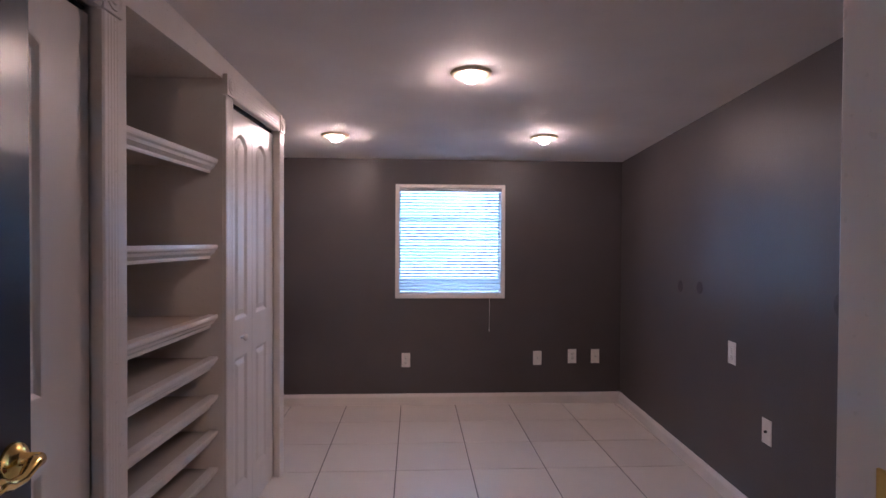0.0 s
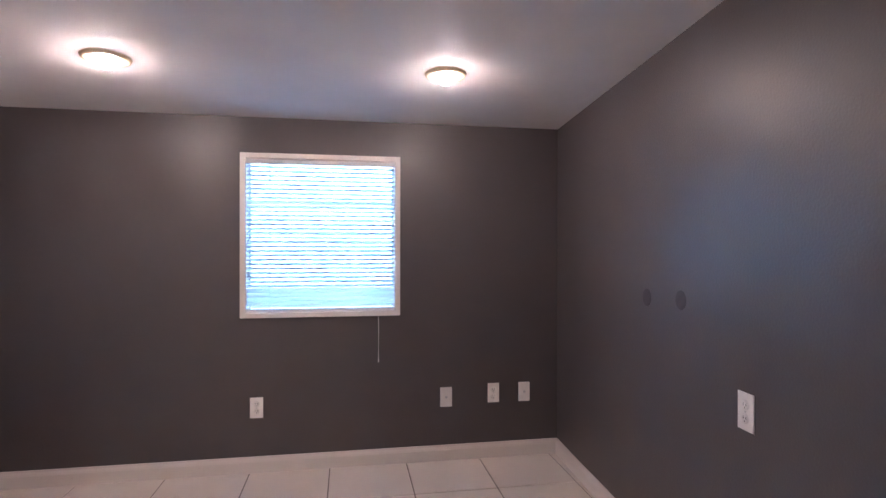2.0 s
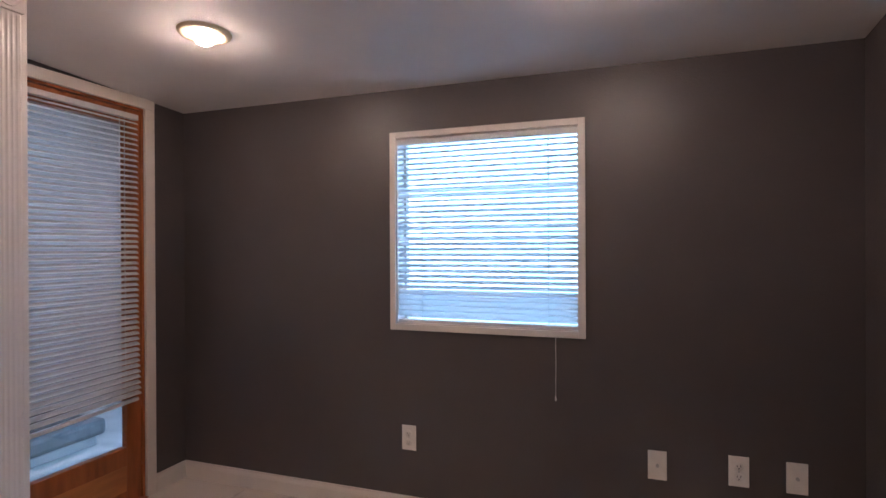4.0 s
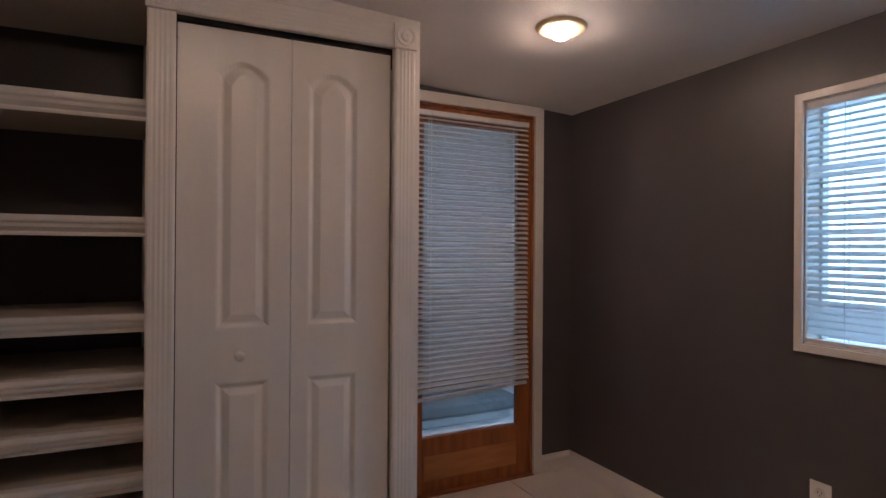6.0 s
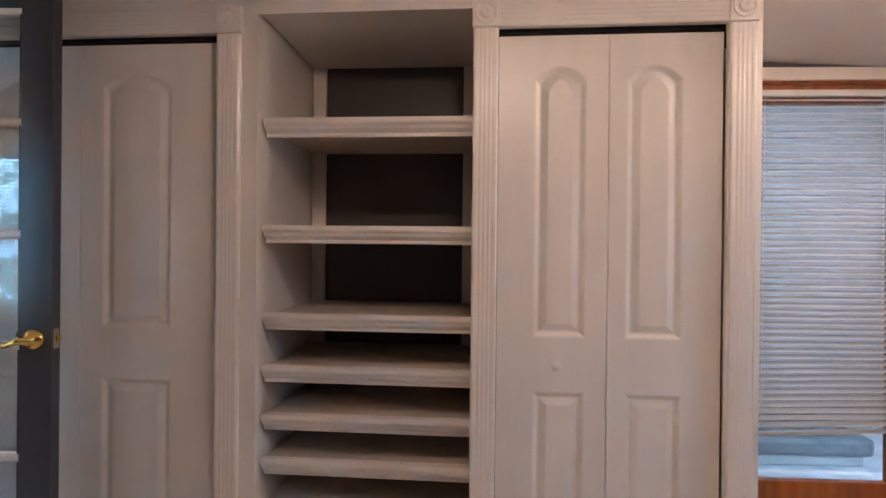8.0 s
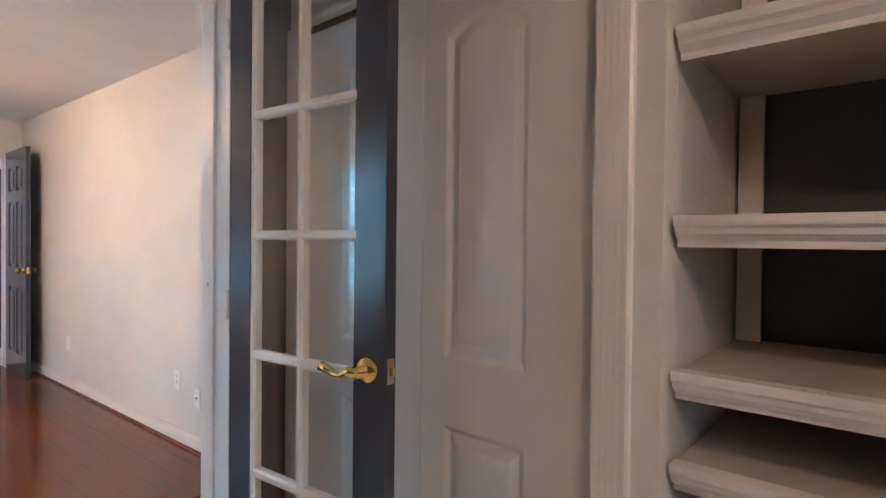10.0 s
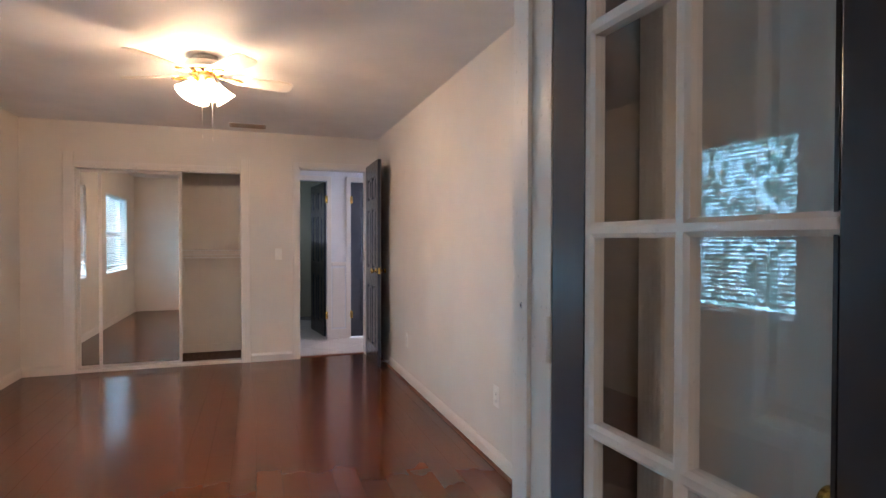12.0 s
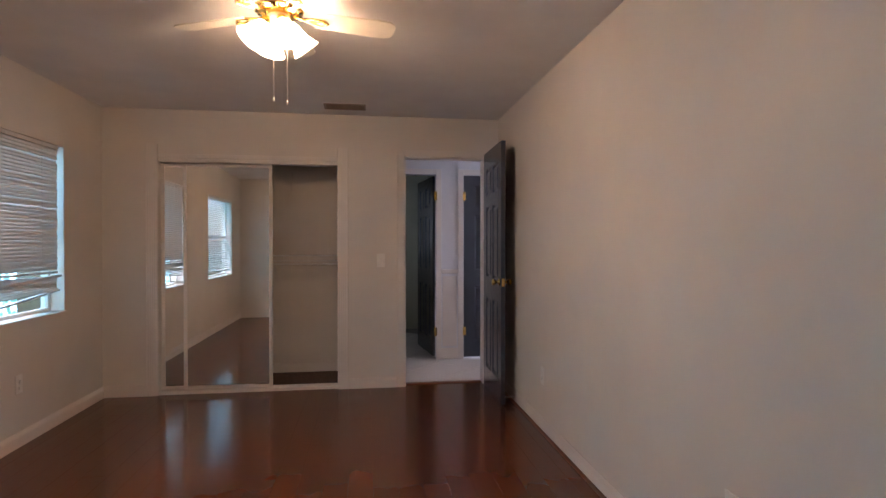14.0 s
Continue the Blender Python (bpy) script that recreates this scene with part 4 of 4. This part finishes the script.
for y, z, r in ((3.526, 1.05, 0.036), (3.279, 1.062, 0.036), (2.17, 1.09, 0.055)):
    s = structure("wall_patch", lathe([(0, 0.0012), (r * 0.9, 0.001), (r, 0)], 20, Matrix.Rotation(radians(-90), 4, "Y")), SMUDGE, "dull round patch on the charcoal paint", "patch", RW @ pose(-0.0005, (y - FAR) * 1.001, z))
outlet(pose(RIGHT_B, -1.184, 0.385), "ivory outlet low on the cream wall")
jack(pose(RIGHT_B, -0.945, 0.315), "ivory cable plate with a stub of cable")
outlet(pose(RIGHT_B, -3.079, 0.368), "small ivory outlet near the open door")
switch(pose(RIGHT_B, -0.478, 1.12), 2, "ivory double switch plate beside the doorway")
switch(pose(-0.224, FAR_B, 1.107, 0, 0, 90), 1, "ivory single light switch beside the closet")
outlet(pose(LEFT_B, -3.255, 0.385, 0, 0, 180), "ivory outlet below the window")


# ---------------------------------------------------------------- mirrored closet doors
def mirror_leaf(x0, x1, y):
    m = thing("mirror_door", pose(x0, FAR_B + y, 0.035), "sliding mirror closet door with a pale metal frame", "closet door", "sliding mirror doors")
    w, h = x1 - x0, 1.885
    for x in (0, w - 0.028):
        part("frame_side", box((x, -0.012, 0), (x + 0.028, 0.012, h), 0.003), TRIM, m)
    for z in (0, h - 0.03):
        part("frame_rail", box((0.028, -0.012, z), (w - 0.028, 0.012, z + 0.022), 0.003), TRIM, m)
    part("glass", box((0.028, -0.004, 0.03), (w - 0.028, 0.004, h - 0.03)), MIRROR, m, "clear mirror glass")


mirror_leaf(0.69, 1.405, -0.030)
mirror_leaf(0.845, 1.590, -0.066)
structure("track_closet", boxes([((CLOSET_B[0], FAR_B - 0.10, 0), (CLOSET_B[1], FAR_B - 0.005, 0.03)), ((CLOSET_B[0], FAR_B - 0.10, 1.925), (CLOSET_B[1], FAR_B - 0.004, 1.955))], 0.003), TRIM, "metal sliding-door track", "trim")
cb = thing("closet_casing", pose(0, FAR_B, 0), "cream fluted casing round the mirror closet", "trim")
FL = Matrix.Rotation(radians(90), 4, "Z")
part("upright", fluted(2.07, 0.092, "z"), TRIM, cb, at=pose(CLOSET_B[0], 0.0005, 0) @ FL)
part("upright", fluted(2.07, 0.092, "z"), TRIM, cb, at=pose(CLOSET_B[1] + 0.092, 0.0005, 0) @ FL)
part("head", box((CLOSET_B[0] - 0.0, 0.0005, CLOSET_B[3]), (CLOSET_B[1], 0.012, CLOSET_B[3] + 0.035), 0.003), TRIM, cb)


def wire_shelf():
    s = thing("wire_shelf", pose(-0.018, -4.975, 1.14), "white wire shelf with a hanging rod", "shelf")
    for y in (0.0, 0.15, 0.30):
        part("rail", tube([(0, y + 0.005, 0), (1.75, y + 0.005, 0)], 0.0045, 8), SLAT, s)
    part("front_lip", tube([(0, 0.312, -0.045), (1.75, 0.312, -0.045)], 0.0045, 8), SLAT, s)
    part("hanging_rod", tube([(0, 0.285, -0.075), (1.75, 0.285, -0.075)], 0.006, 8), SLAT, s)
    part("wires", boxes([((0.01 + 0.025 * k, 0, 0.003), (0.013 + 0.025 * k, 0.315, 0.006)) for k in range(69)] + [((0.01 + 0.025 * k, 0.313, -0.045), (0.013 + 0.025 * k, 0.316, 0.006)) for k in range(69)]), SLAT, s)
    part("brace", tube([(0.75, 0.30, 0.0), (0.75, 0.01, -0.24)], 0.004, 8), LEAF, s)
    part("brace", tube([(0.62, 0.005, 0.80), (0.62, 0.12, 0.62)], 0.004, 8), LEAF, s)
    return s


wire_shelf()


# ---------------------------------------------------------------- panel doors of the bedroom and hall
def six_panel(at, w, h, label, knob=True, knob_side=1):
    d = thing("panel_door", at, label, "door", "charcoal panel doors")
    a, b, c, e = 0.16 * w, 0.46 * w, 0.54 * w, 0.84 * w
    panels = [(p, q, z0, z1, 0.0) for p, q in ((a, b), (c, e)) for z0, z1 in ((0.17, 0.78), (0.95, 1.56), (1.65, 1.88))]
    for side in (0, 1):
        m = pose(0.0175, 0, 0) if side == 0 else pose(-0.0175, w, 0, 0, 0, 180)
        panel_leaf(d, m, w, h, 0.017, panels, NAVY)
    if knob:
        for side in (1, -1):
            k = part("knob", lathe([(0.026, 0), (0.027, 0.005), (0.012, 0.010), (0.010, 0.025), (0.020, 0.034), (0.026, 0.045), (0.022, 0.056), (0, 0.060)], 22, Matrix.Rotation(radians(90 * side), 4, "Y")), BRASS, d, "polished brass knob", pose(side * 0.0176, w - 0.06 if knob_side > 0 else 0.06, 0.94))
        part("latch_plate", box((-0.011, w, 0.91), (0.011, w + 0.0015, 0.97)), BRASS, d)
    return d


hinge_x = -1.148
six_panel(pose(hinge_x - 0.004, FAR_B + 0.016, 0.012, 0, 0, -1.2), 0.675, 2.028, "charcoal six-panel door standing open against the wall")
dstop = thing("door_stop", pose(RIGHT_B + 0.014, -3.72, 0.05), "small spring door stop on the baseboard", "door stop")
part("spring", tube([(0, 0, 0), (0.07, 0, 0)], 0.006, 10), CHROME, dstop)
part("tip", lathe([(0, 0.085), (0.009, 0.084), (0.009, 0.07), (0, 0.069)], 12, Matrix.Rotation(radians(90), 4, "Y")), PLASTIC, dstop)
six_panel(pose(-1.90, HALL_BACK - 0.03, 0.012, 0, 0, -90), 0.745, 1.985, "charcoal six-panel door, closed, in the hall", False)
six_panel(pose(-0.845, HALL_BACK - 0.12, 0.012, 0, 0, -172), 0.72, 1.985, "charcoal panel door opened into the unlit room", False)
for x, z in ((-0.842, 1.77), (-0.842, 0.30), (-1.158, 1.77), (-1.158, 0.30)):
    hg = thing("hinge", pose(x, HALL_BACK + 0.017, z), "polished brass butt hinge on the hall jamb", "hinge", "hall hinges")
    part("leaf", box((-0.016, -0.001, -0.045), (0.016, 0.002, 0.045), 0.0006), BRASS, hg)
    part("pin", lathe([(0, -0.05), (0.006, -0.048), (0.006, 0.048), (0, 0.05)], 10), BRASS, hg, at=pose(0.004, 0.0, 0))
hc = thing("door_casing", pose(0, HALL_BACK, 0), "white hall door casings", "trim")
for x0, x1, z0, z1 in ((-0.905, -0.85, 0, 2.06), (-0.12, -0.065, 0, 2.06), (-0.85, -0.12, 2.0, 2.06), (-1.15, -1.09, 0, 2.06), (-1.955, -1.90, 0, 2.06), (-1.90, -1.15, 2.0, 2.06)):
    part("board", box((x0, 0.0005, z0), (x1, 0.016, z1), 0.003), TRIM, hc)
structure("chair_rail", box((-1.09, HALL_BACK, 0.93), (-0.905, HALL_BACK + 0.03, 0.975), 0.006), TRIM, "white chair rail", "trim")
structure("wainscot", boxes([((-1.075, HALL_BACK, 0.14), (-0.92, HALL_BACK + 0.006, 0.90))], 0.003), TRIM, "white wainscot panel", "trim")
structure("baseboard_hall", box((-1.09, HALL_BACK, 0), (-0.905, HALL_BACK + 0.014, 0.12), 0.004), TRIM, "white hall baseboard", "baseboard")

# ---------------------------------------------------------------- tiles and planks
FLOOR_A, FLOOR_B, FLOOR_H = bpy.data.objects["floor_charcoal_room"], bpy.data.objects["floor_bedroom"], bpy.data.objects["floor_hall"]


def piece(name, w, d, mat, bevel=0.002, gap=0.003):
    bm = box((gap, gap, -0.0058), (w - gap, d - gap, 0.0), bevel)
    me = bpy.data.meshes.new(name)
    bm.to_mesh(me)
    bm.free()
    me.materials.append(mat)
    return me


PX, PY = 0.436, 0.422
tile_me = piece("tile", PX, PY, TILE)
short_tile_me = piece("tile", PX, 3.363 - 6 * PY - 0.552, TILE)
for i in range(-3, 5):
    for j in range(-7, 3):
        x, y = 0.018 + PX * i, 3.363 + PY * j
        if y + PY < 0.55 or x + PX < -1.3:
            continue
        if y < 0.552:
            share("tile", short_tile_me, FLOOR_A, pose(x, 0.552, random.uniform(-0.0004, 0.0004)))
        else:
            share("tile", tile_me, FLOOR_A, pose(x, y, random.uniform(-0.0004, 0.0004)))
hall_me = piece("tile", 0.43, 0.43, TILE)
for i in range(-6, 7):
    for j in range(-6, 7):
        m = pose(-0.55, -4.95, -0.0015, 0, 0, 45) @ pose(0.43 * i, 0.43 * j, 0)
        c = m @ Vector((0.215, 0.215, 0))
        if -1.95 < c.x < 0.0 and -7.2 < c.y < -4.12:
            share("tile", hall_me, FLOOR_H, m)
WIDTH, LONG = 0.128, 1.21
plank_me = piece("plank", WIDTH, LONG, PLANK, 0.0004, 0.0003)
row = 0
x = RIGHT_B - 0.02
while x < LEFT_B:
    y = -5.0 - (row * 0.37) % LONG
    while y < 0.55:
        lo, hi = max(y, FAR_B - 0.06), min(y + LONG, 0.55)
        if hi - lo > 0.03:
            me = plank_me if hi - lo > LONG - 0.01 else piece("plank", WIDTH, hi - lo, PLANK, 0.0004, 0.0003)
            share("plank", me, FLOOR_B, pose(x, lo, random.uniform(-0.0002, 0.0002)))
        y += LONG
    x += WIDTH
    row += 1
